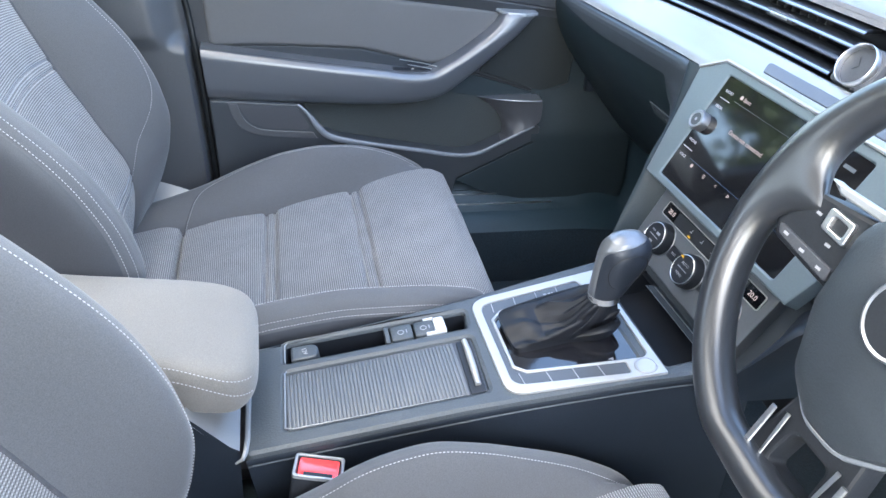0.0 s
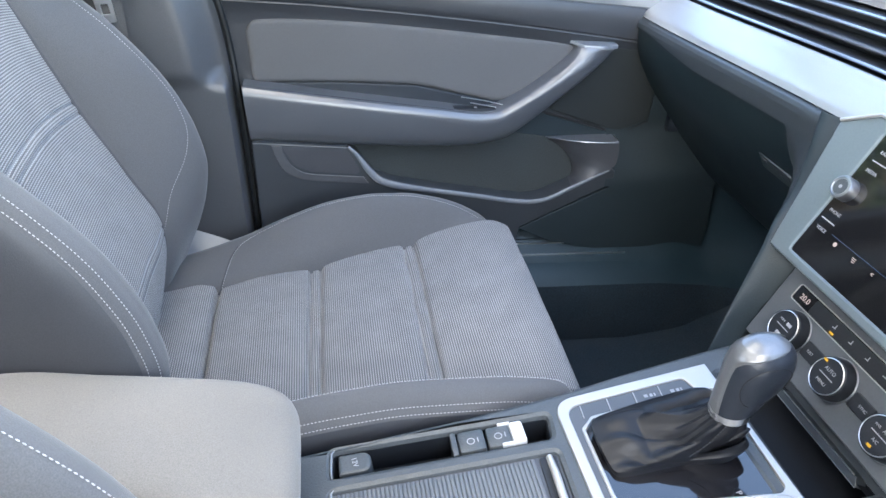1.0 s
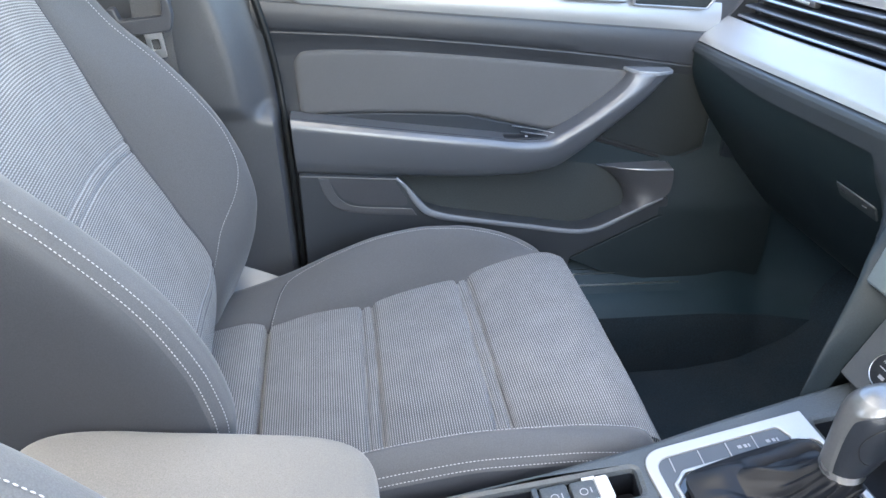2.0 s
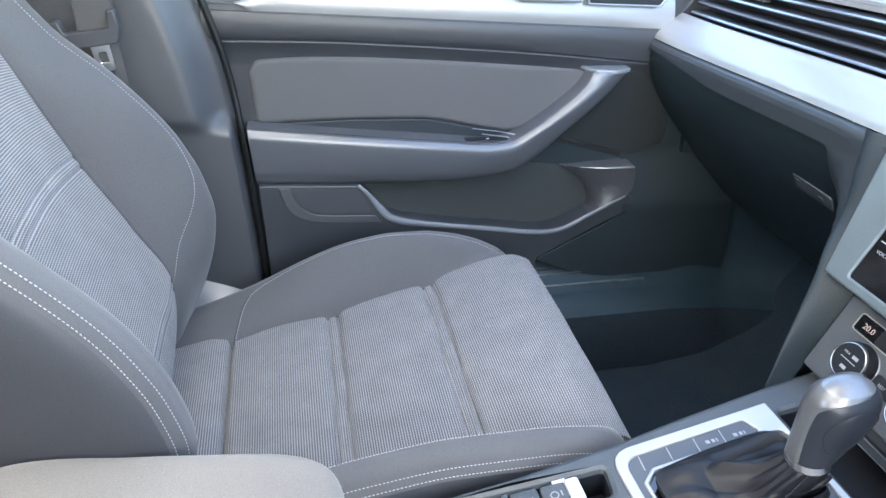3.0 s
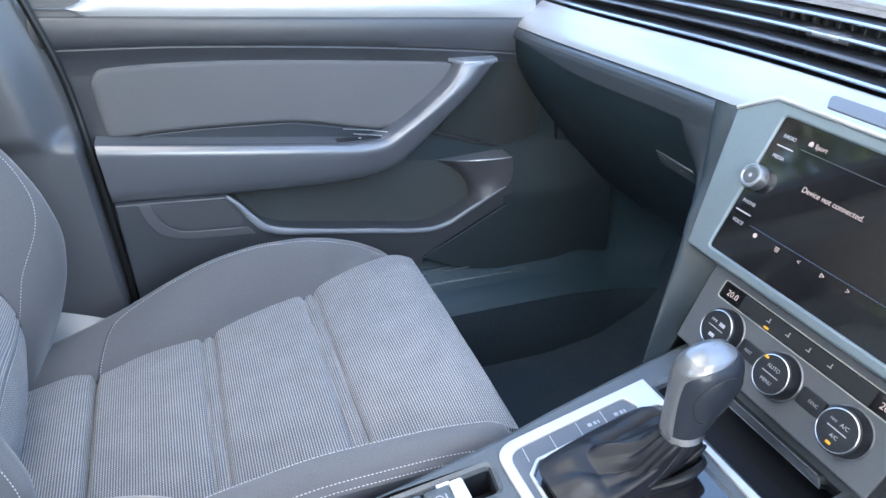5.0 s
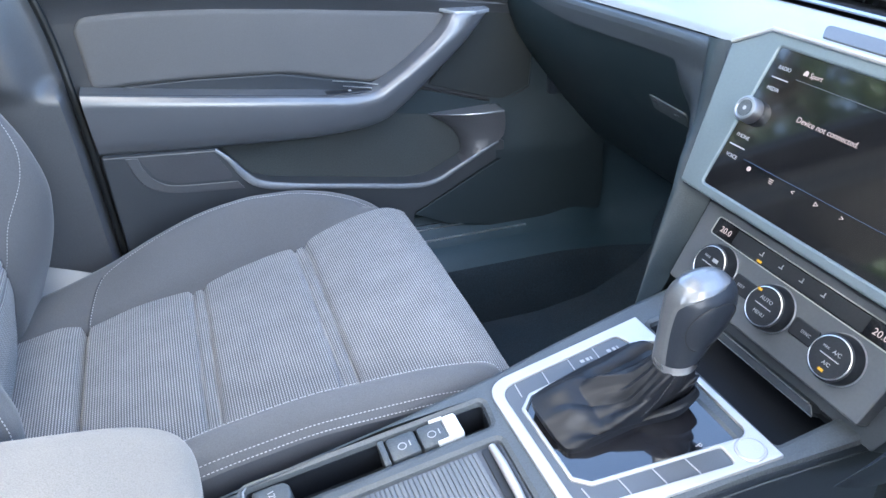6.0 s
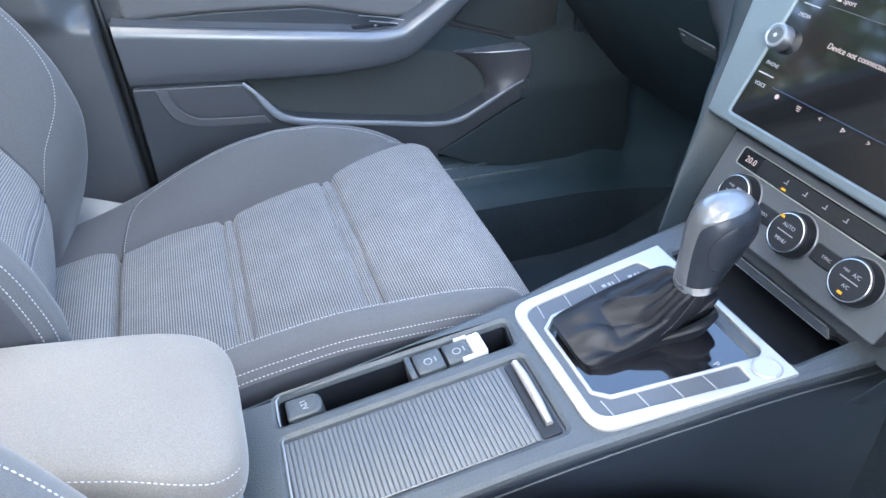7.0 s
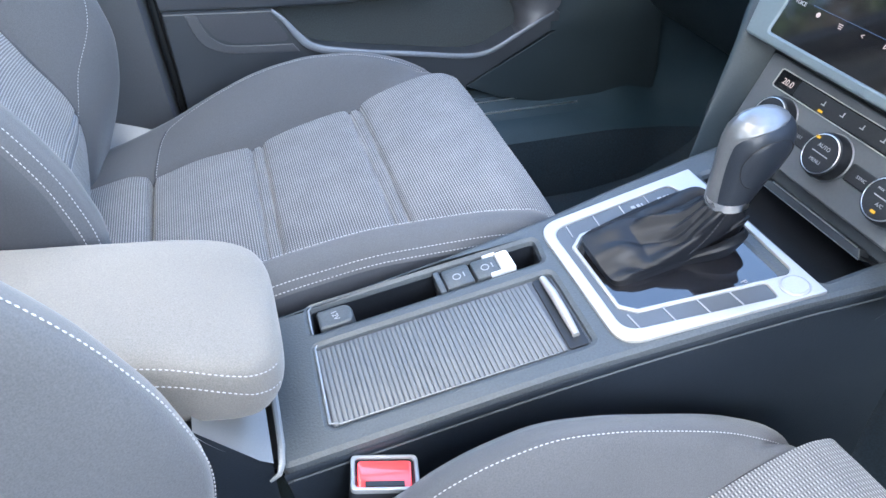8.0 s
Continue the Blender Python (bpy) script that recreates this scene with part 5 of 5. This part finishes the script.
for sg in (-1, 1):
    part("spoke_trim", tube([(sg * 0.004, -0.166, 0.004), (sg * 0.0395, -0.160, 0.004), (sg * 0.0385, -0.142, 0.005), (sg * 0.0375, -0.107, 0.007)], [0.0012, 0.0016, 0.0030, 0.0026], 8, squash=0.6), STEEL, wheel, "satin silver trim")
    part("spoke_trim", tube([(sg * 0.0, -0.1455, 0.003), (sg * 0.0250, -0.1440, 0.003), (sg * 0.0268, -0.1045, 0.004)], [0.0009, 0.0015, 0.0020], 8, squash=0.6), STEEL, wheel)
part("column_shroud", shifted(block(0.11, 0.10, 0.16, 0.02), (0, -0.02, -0.11)), SHADED, wheel)

# ---- passenger door: x along the car, y up, z into the cabin ----
door = tagged(new("door_1"), "closed dark grey passenger door with armrest, pocket and silver strip", "door", kind="structure")
door.matrix_world = SIDE
door.empty_display_size = 0.05
part("door_card", plate(rounded([(-0.135, 0.18), (0.80, 0.18), (0.80, 0.62), (0.60, 0.665), (-0.165, 0.72), (-0.14, 0.5)], 0.01), (), 0.04, 0.004, 0.0), DOOR_TOP, door, "dark grey door card")
# shoulder: a soft roll above the seam, and the silver strip on it
def belt(x):
    return 0.7018 - 0.048 * x
seam_up = curve([(-0.165, 0.6635), (-0.021, 0.6605), (0.144, 0.652), (0.327, 0.639), (0.478, 0.625), (0.57, 0.615), (0.70, 0.600)])
def shoulder(x, k):
    """From the dark fall under the seam, over the padded roll, to the window ledge."""
    b, s = belt(x), seam_up(x)
    prof = [(s - 0.040, 0.0005), (s - 0.026, 0.0015), (s - 0.013, 0.0060), (s - 0.0022, 0.0115), (s - 0.0008, 0.0110), (s, 0.0090), (s + 0.0008, 0.0112), (s + 0.004, 0.0145), (s + 0.3 * (b - s), 0.0165),
            (s + 0.6 * (b - s), 0.0170), (b - 0.004, 0.0155), (b - 0.0012, 0.0140), (b, 0.0115), (b + 0.040, 0.004), (b + 0.070, 0.002), (b + 0.095, -0.010), (b + 0.096, -0.05)]
    return (x, *prof[k])
part("shoulder", sheet(shoulder, span(-0.165, 0.70, 60), list(range(17))), DOOR_TOP, door, "soft dark grey shoulder roll")
def strip_fn(x, w):
    lo = 0.0005 + 0.010 * smoothstep(-0.088, -0.116, x)
    hi = 0.0115 + 0.036 * smoothstep(-0.118, -0.050, x)
    c = lo + (hi - lo) * w
    return (x, belt(x) + c, 0.013 + 0.006 * math.sin(math.pi * min(1, 0.15 + w * 0.85)) - 0.006 * w)
part("decor_strip", sheet(strip_fn, span(-0.116, 0.603, 80), span(0, 1, 8)), STRIP, door, "bright satin silver strip")
part("strip_edge", tube([(x, belt(x) + 0.0005 + 0.010 * smoothstep(-0.088, -0.116, x), 0.0145) for x in [-0.165] + span(-0.116, -0.085, 8) + span(-0.07, 0.603, 20)], 0.0016, 6), FASCIA, door)
pull = part("inner_handle", shifted(plate(rounded([(0.322, 0.018), (0.430, 0.016), (0.436, 0.040), (0.308, 0.042)], 0.008), [rounded([(0.328, 0.024), (0.424, 0.022), (0.426, 0.036), (0.322, 0.037)], 0.004)], 0.01, 0.002, 0.026), (0, 0.7035, 0)), DARK_STEEL, door, "chrome inner door handle")
part("handle_dish", shifted(plate(rounded([(0.325, 0.020), (0.428, 0.018), (0.428, 0.039), (0.320, 0.040)], 0.004), (), 0.004, 0, 0.0205), (0, 0.7035, 0)), BLACK, pull)
tw = part("tweeter_grille", shifted(plate(rounded([(0.442, 0.016), (0.568, 0.012), (0.584, 0.036), (0.444, 0.040)], 0.005), (), 0.006, 0.001, 0.023), (0, 0.7030, 0)), GRILLE, door, "dark speaker grille in a chrome frame")
part("frame", shifted(plate(rounded([(0.438, 0.013), (0.572, 0.009), (0.590, 0.039), (0.440, 0.043)], 0.006), [rounded([(0.442, 0.016), (0.568, 0.012), (0.584, 0.036), (0.444, 0.040)], 0.005)], 0.008, 0.001, 0.0245), (0, 0.7030, 0)), DARK_STEEL, tw, "chrome frame")
part("seam_line", tube([(x, seam_up(x), 0.0098) for x in span(-0.15, 0.60, 30)], 0.0012, 6), PIPE, door)
# padded insert
ins_lo = curve([(-0.103, 0.5245), (-0.041, 0.529), (0.045, 0.530), (0.180, 0.5265), (0.265, 0.510), (0.340, 0.4975), (0.358, 0.505), (0.466, 0.5960)])
ins_hi = curve([(-0.103, 0.6235), (-0.085, 0.6310), (-0.025, 0.6340), (0.056, 0.6330), (0.142, 0.6290), (0.326, 0.6160), (0.447, 0.6050), (0.466, 0.6000)])
def insert_pad(i, j):
    x = -0.103 + 0.569 * ins_steps[i]
    lo, hi = ins_lo(x), ins_hi(x)
    lean = -0.006 * (1 - ins_steps[i]) ** 6 * (0.5 - ins_steps[j])
    f = min(1, 60 * min(ins_steps[i], 1 - ins_steps[i]), 14 * min(ins_steps[j], 1 - ins_steps[j]))
    nip = 0.012 * max(0, 1 - (x + 0.103) / 0.014) ** 2
    return (x - lean, lo + nip + (hi - lo - 2 * nip) * ins_steps[j], 0.0002 + 0.0062 * math.sqrt(1 - (1 - f) ** 2))
ins_steps = [0, 0.002, 0.005, 0.009, 0.014, 0.02, 0.03, 0.05, 0.075, 0.1] + span(0.15, 0.85, 15) + [0.9, 0.925, 0.95, 0.97, 0.98, 0.986, 0.991, 0.995, 0.998, 1]
part("insert", sheet(insert_pad, list(range(len(ins_steps))), list(range(len(ins_steps)))), PANEL_CLOTH, door, "padded grey cloth insert")
# the shade above the armrest is coloured in
part("armrest_pad", plate(rounded([(-0.12, 0.48), (0.36, 0.46), (0.340, 0.4960), (0.265, 0.5085), (0.180, 0.5255), (0.045, 0.5290), (-0.12, 0.5255)], 0.004), (), 0.01, 0.002, 0.0040), SHADED, door, "panel above the armrest with shade in its colour")
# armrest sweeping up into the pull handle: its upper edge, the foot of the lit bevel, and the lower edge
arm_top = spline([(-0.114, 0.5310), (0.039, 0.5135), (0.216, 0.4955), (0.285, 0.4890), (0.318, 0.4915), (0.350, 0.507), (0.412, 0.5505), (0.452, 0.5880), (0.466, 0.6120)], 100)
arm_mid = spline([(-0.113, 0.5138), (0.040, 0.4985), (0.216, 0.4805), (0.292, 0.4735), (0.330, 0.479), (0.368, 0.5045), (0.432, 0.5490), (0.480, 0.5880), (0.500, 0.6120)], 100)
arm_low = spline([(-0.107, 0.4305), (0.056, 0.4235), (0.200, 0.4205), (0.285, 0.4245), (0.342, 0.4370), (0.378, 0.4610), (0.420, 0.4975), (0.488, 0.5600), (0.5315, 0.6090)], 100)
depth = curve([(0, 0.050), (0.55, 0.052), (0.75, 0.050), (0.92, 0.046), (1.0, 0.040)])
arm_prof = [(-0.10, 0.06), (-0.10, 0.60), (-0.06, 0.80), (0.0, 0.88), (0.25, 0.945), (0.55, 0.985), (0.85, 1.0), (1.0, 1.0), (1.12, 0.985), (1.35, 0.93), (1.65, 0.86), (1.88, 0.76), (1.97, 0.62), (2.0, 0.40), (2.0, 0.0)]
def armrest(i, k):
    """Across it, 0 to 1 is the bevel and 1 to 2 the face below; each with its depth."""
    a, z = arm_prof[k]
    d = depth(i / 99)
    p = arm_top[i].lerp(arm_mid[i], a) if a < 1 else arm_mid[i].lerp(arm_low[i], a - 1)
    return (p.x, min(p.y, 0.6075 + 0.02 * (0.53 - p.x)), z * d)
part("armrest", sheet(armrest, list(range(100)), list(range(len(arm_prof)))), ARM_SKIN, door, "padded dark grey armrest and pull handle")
# so is the shade behind the armrest's edge
part("armrest_tray", sheet(lambda i, k: (arm_top[i].x, arm_top[i].y + 0.0012 - 0.002 * (k == 0), (0.042, 0.038, 0.02, 0.002)[k]), list(range(0, 58)), [0, 1, 2, 3]), SHADED, door, "shade-coloured tray behind the armrest's edge")
part("handle_cap", plate(rounded([(0.449, 0.002), (0.466, 0.036), (0.502, 0.0425), (0.5325, 0.030), (0.5325, 0.002)], [0.002, 0.006, 0.010, 0.008, 0.002]), (), 0.006, 0.0015, 0.0), POLISHED, door, "smooth end of the pull handle").matrix_local = Matrix(((1, 0, 0, 0), (0, 0, 1, 0.6125), (0, 1, 0, 0), (0, 0, 0, 1)))
sw = part("window_switch", shifted(block(0.105, 0.004, 0.022, 0.002), (0.285, 0.4915, 0.024)), BLACK, door, "black window switch panel")
part("switch_edge", tube([(0.258, 0.5125, 0.024), (0.300, 0.5065, 0.024), (0.336, 0.4990, 0.024)], [0.0008] * 3, 6), STEEL, sw, "thin bright edge line")
part("switch_edge", tube([(0.275, 0.5025, 0.025), (0.324, 0.4945, 0.025)], [0.0009] * 2, 6), STEEL, sw)
part("switch_mark", shifted(block(0.005, 0.0018, 0.003, 0), (0.285, 0.4948, 0.027)), PRINT, sw)
# pocket wall with its sweeping rim
pocket = rounded([(-0.106, 0.4345), (0.060, 0.4260), (0.081, 0.3990), (0.108, 0.3650), (0.140, 0.3520), (0.210, 0.3400), (0.355, 0.3175), (0.400, 0.3125), (0.432, 0.3165), (0.485, 0.3420), (0.560, 0.3800), (0.569, 0.3750), (0.570, 0.3500), (0.394, 0.2560), (0.385, 0.19), (-0.095, 0.19)],
                 [0.004, 0.01, 0.02, 0.02, 0.03, 0.1, 0.05, 0.03, 0.03, 0.03, 0.004, 0.006, 0.006, 0.004, 0, 0], 7)
wall = part("pocket_wall", plate(pocket, (), 0.045, 0.0025, 0.045), POCKET, door, "dark plastic door pocket")
# no real recess: a flush plate in another tone suggests one
part("pocket_step", plate(rounded([(-0.056, 0.4275), (0.055, 0.4215), (0.086, 0.3730), (-0.005, 0.3785), (-0.034, 0.3900)], [0.003, 0.006, 0.01, 0.02, 0.02], 6), (), 0.01, 0.0, 0.0453), HARD, wall, "flat panel of the pocket toned to look recessed")
step_band = spline([(-0.073, 0.4290), (-0.065, 0.402), (-0.049, 0.377), (-0.017, 0.3635), (0.040, 0.3580), (0.096, 0.3550)], 20) + spline([(0.086, 0.3690), (0.030, 0.3720), (-0.015, 0.3765), (-0.040, 0.3920), (-0.050, 0.4090), (-0.056, 0.4275)], 20)
# paler band gives the light on the recess's lower face
part("pocket_step_edge", plate(step_band, (), 0.006, 0.0008, 0.0466), DOOR_SKIN, wall, "lighter curved band standing in for the recess's lit lower face")
# rim of the same plastic as the wall, its highlight given by paler colour
part("pocket_rim", tube(spline([(0.058, 0.4265, 0.0440), (0.074, 0.4110, 0.0455), (0.094, 0.3830, 0.046), (0.114, 0.3620, 0.046), (0.145, 0.3510, 0.046), (0.21, 0.3400, 0.046), (0.30, 0.3265, 0.046), (0.375, 0.3145, 0.046), (0.405, 0.3120, 0.046), (0.432, 0.3155, 0.046), (0.485, 0.3410, 0.046), (0.556, 0.3775, 0.0445)], 60), [0.003 + 0.004 * smoothstep(0, 8, i) - 0.002 * smoothstep(12, 22, i) - 0.002 * smoothstep(44, 59, i) for i in range(60)], 10, squash=0.7), POLISHED, wall, "smooth pocket rim, lightened for its highlight")
# scooped front end of the opening
mouth = spline([(0.432, 0.4290), (0.452, 0.4180), (0.472, 0.4030), (0.490, 0.3810), (0.4965, 0.3590), (0.490, 0.3370), (0.472, 0.3190), (0.440, 0.3080)], 40)
brow = spline([(0.5640, 0.4350), (0.5670, 0.4220), (0.5680, 0.4080), (0.5670, 0.3930), (0.5570, 0.3790), (0.5280, 0.3640), (0.4850, 0.3420), (0.4420, 0.3190)], 40)
def scoop(i, w):
    """w from 0 at the mouth to 1 at the proud edge; beyond 1 it returns to the door."""
    if w > 1:
        return (brow[i].x + 0.004 * (w - 1), brow[i].y + 0.002 * (w - 1), 0.046 - 0.044 * (w - 1))
    p = mouth[i].lerp(brow[i], w)
    return (p.x, p.y, 0.006 + 0.040 * math.sin(0.5 * math.pi * w) ** 0.85)
part("pocket_end", sheet(scoop, list(range(40)), span(0, 1, 18) + [1.05, 1.3, 2.0]), HARD, wall, "scooped front end of the pocket")
part("pocket_end_top", sheet(lambda w, k: (lambda q: (q[0], q[1] + 0.0008 * (k > 0), q[2] * (1 - max(0, k - 1))))(scoop(0, w)), span(0, 1, 18), [0, 1, 2]), ARM_SKIN, wall)
# added pale tube for the line of light along the scoop's top
part("pocket_end_glint", tube([scoop(0, w) for w in span(0.25, 0.99, 16)], [0.0006 + 0.0016 * smoothstep(0, 6, i) for i in range(16)], 8), POLISHED, wall, "pale tube drawing the highlight on the pocket end's upper edge")
part("pocket_back", plate(rounded([(0.02, 0.30), (0.52, 0.27), (0.52, 0.36), (0.500, 0.384), (0.474, 0.406), (0.440, 0.428), (0.36, 0.4400), (0.02, 0.450)], [0.01, 0.01, 0.01, 0.03, 0.03, 0.05, 0.05, 0.01]), (), 0.004, 0.0, 0.004), FELT, door, "dark felt lining of the pocket")
part("speaker_grille", plate(rounded([(0.430, 0.4835), (0.576, 0.4405), (0.632, 0.4640), (0.632, 0.592), (0.575, 0.603), (0.535, 0.600)], 0.004), (), 0.006, 0.002, 0.0045), GRILLE, door, "dark perforated speaker panel")
part("panel_joint", tube([(0.418, 0.4805, 0.0035), (0.50, 0.4580, 0.0035), (0.579, 0.4355, 0.0035), (0.634, 0.4610, 0.0035)], 0.0016, 6), RUBBER, door)
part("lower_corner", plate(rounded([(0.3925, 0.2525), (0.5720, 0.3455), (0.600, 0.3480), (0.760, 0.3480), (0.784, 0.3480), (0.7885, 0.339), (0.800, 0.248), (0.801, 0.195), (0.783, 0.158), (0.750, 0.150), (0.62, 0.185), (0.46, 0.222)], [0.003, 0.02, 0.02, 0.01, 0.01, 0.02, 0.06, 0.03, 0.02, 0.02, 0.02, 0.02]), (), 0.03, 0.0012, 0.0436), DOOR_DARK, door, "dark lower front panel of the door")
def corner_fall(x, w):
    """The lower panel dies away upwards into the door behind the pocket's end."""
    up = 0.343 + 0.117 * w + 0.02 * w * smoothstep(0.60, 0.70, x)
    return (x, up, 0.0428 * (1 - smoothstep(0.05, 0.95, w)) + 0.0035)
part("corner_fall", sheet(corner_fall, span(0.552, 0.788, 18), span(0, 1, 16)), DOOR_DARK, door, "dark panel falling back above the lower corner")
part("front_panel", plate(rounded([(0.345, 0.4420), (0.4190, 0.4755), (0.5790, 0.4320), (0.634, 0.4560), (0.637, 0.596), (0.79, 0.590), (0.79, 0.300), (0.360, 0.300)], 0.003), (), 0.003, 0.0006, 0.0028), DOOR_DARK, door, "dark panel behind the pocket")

# ---- door post, its seal and the belt ----
post = empty("door_post", "dark grey plastic trim of the centre door post", "pillar trim")
pedge = curve([(0.10, -0.098), (0.229, -0.106), (0.368, -0.114), (0.512, -0.124), (0.623, -0.138), (0.723, -0.163), (0.80, -0.19), (1.22, -0.32)])
def post_fn(z, w):
    e = pedge(z) - 0.003
    face = 0.060 * smoothstep(0.525, 0.56, z)        # a bevelled face runs up from the ledge
    back = curve([(0, 0), (0.10, 0.35), (0.30, 1.0), (0.45, 1.0), (1, 1)])(w)
    x = e - (0.30 * max(0, (w - 0.3) / 0.7) + 0.055 * min(1, w / 0.3))
    y = 1.368 - (0.012 + 0.030 * (1 - smoothstep(0.525, 0.56, z))) * smoothstep(0.0, 0.06, w) - 0.042 * smoothstep(0.05, 0.33, w) * smoothstep(0.525, 0.56, z) - 0.01 * w
    return (x, y - 0.45 * max(0, z - 0.76), z)
part("cover", sheet(post_fn, [0.10 + 0.006 * i for i in range(187)], span(0, 1, 44)), DOOR_SKIN, post, "dark grey plastic cover")
part("seal", tube([(pedge(z) + 0.0025, 1.343 + 0.010 * smoothstep(0.53, 0.60, z) - 0.45 * max(0, z - 0.76), z) for z in span(0.12, 1.2, 60)], 0.0058, 10), SEAL, post, "black rubber door seal")
sb = empty("seat_belt", "dark seat belt webbing with its steel tongue", "seat belt")
line = spline([(-0.295, 1.262, 1.05), (-0.290, 1.262, 0.80), (-0.288, 1.262, 0.70), (-0.285, 1.268, 0.60), (-0.27, 1.285, 0.40), (-0.26, 1.30, 0.15)], 50)
part("webbing", sheet(lambda i, w: (line[i].x + 0.024 * w, line[i].y - 0.001 * (1 - w * w), line[i].z), list(range(50)), span(-1, 1, 7)), WEB, sb, "dark woven webbing")
tong = part("tongue_stop", plate(rounded([(-0.034, -0.016), (0.034, -0.016), (0.041, 0.004), (0.041, 0.027), (0.031, 0.027), (0.028, 0.005), (-0.028, 0.005), (-0.031, 0.022), (-0.041, 0.022), (-0.041, 0.002)], [0.007, 0.007, 0.006, 0.004, 0.004, 0.005, 0.005, 0.004, 0.004, 0.006]), (), 0.016, 0.002, 0.012), HARD, sb, "dark grey tongue grip")
TONG = Matrix.Translation((-0.298, 1.262, 0.698)) @ Matrix(((1, 0, 0, 0), (0, 0, -1, 0), (0, 1, 0, 0), (0, 0, 0, 1)))
tong.matrix_local = TONG @ pose(0, 0, 0, 0, 0, 8)
tg = part("tongue", plate(rounded([(-0.015, -0.052), (0.015, -0.052), (0.017, -0.012), (-0.017, -0.012)], 0.004), [rounded([(-0.007, -0.040), (0.008, -0.040), (0.008, -0.026), (-0.007, -0.026)], 0.002)], 0.003, 0.0008, 0.006), STEEL, sb, "bright steel tongue")
tg.matrix_local = TONG @ pose(0.008, 0.002, 0, 0, 0, 8) @ Matrix.Diagonal((0.72, 1.0, 1.0, 1.0))
# sunlit bit of lower trim, its brightness put into a pale plate
bracket = empty("seat_lit_plate", "pale plate standing in for sunlit trim beside the cushion", "bracket")
part("plate", sheet(lambda u, w: (-0.26 + 0.16 * u, 1.262 + 0.05 * w * (1 - 0.6 * u), 0.246 + 0.045 * w * w * (1 - 0.6 * u) - 0.020 * u * u), span(0, 1, 12), span(0, 1, 12)), STRIP, bracket)

# ---- trees beyond the passenger's side, which the screen mirrors ----
def tree(x, y, tall, seed):
    rnd = random.Random(seed)
    ob = empty("tree", "leafy green tree on the verge beside the car", "tree", Matrix.Translation((x, y, -0.30)), "trees beside the car")
    lean = rnd.uniform(-0.3, 0.3)
    trunk = [(0, 0, 0), (0.05 * lean, 0.04, 0.25 * tall), (0.4 * lean, 0.1, 0.55 * tall), (0.6 * lean, 0.1, 0.85 * tall)]
    part("trunk", tube(trunk, [0.035 * tall, 0.026 * tall, 0.017 * tall, 0.006 * tall], 10), BARK, ob)
    blobs = []
    for k in range(7):
        an, up = k * 2.4 + rnd.random(), tall * rnd.uniform(0.42, 0.88)
        r = tall * rnd.uniform(0.12, 0.26)
        tip = (0.5 * lean + r * math.cos(an), 0.1 + r * math.sin(an), up)
        part("limb", tube([(0.3 * lean, 0.08, up - 0.16 * tall), (0.4 * lean + 0.5 * r * math.cos(an), 0.1 + 0.5 * r * math.sin(an), up - 0.06 * tall), tip], [0.012 * tall, 0.008 * tall, 0.003 * tall], 6), BARK, ob)
        blobs.append((Vector(tip), tall * rnd.uniform(0.12, 0.19)))
    bm = bmesh.new()
    for c, r in blobs:
        for k in range(150):
            d = Vector((rnd.gauss(0, 1), rnd.gauss(0, 1), rnd.gauss(0, 0.8)))
            p = c + d.normalized() * r * rnd.random() ** 0.45
            u = Vector((rnd.gauss(0, 1), rnd.gauss(0, 1), rnd.gauss(0, 1))).normalized()
            v = u.orthogonal().normalized()
            l = rnd.uniform(0.09, 0.17)
            bm.faces.new([bm.verts.new(q) for q in (p - u * l, p + v * l * 0.5, p + u * l, p - v * l * 0.5)])
    part("crown", bm, LEAF, ob)
for k, (tx, ty, th) in enumerate(((-9.0, 6.6, 6.0), (-12.5, 6.0, 6.8), (-6.6, 8.2, 5.4), (-11.0, 9.6, 7.0), (-4.0, 9.4, 6.2), (-15.0, 8.0, 7.2), (-5.4, 6.4, 6.6), (-7.4, 5.8, 6.2), (-3.6, 6.9, 6.4))):
    tree(tx, ty, th, 11 + k)
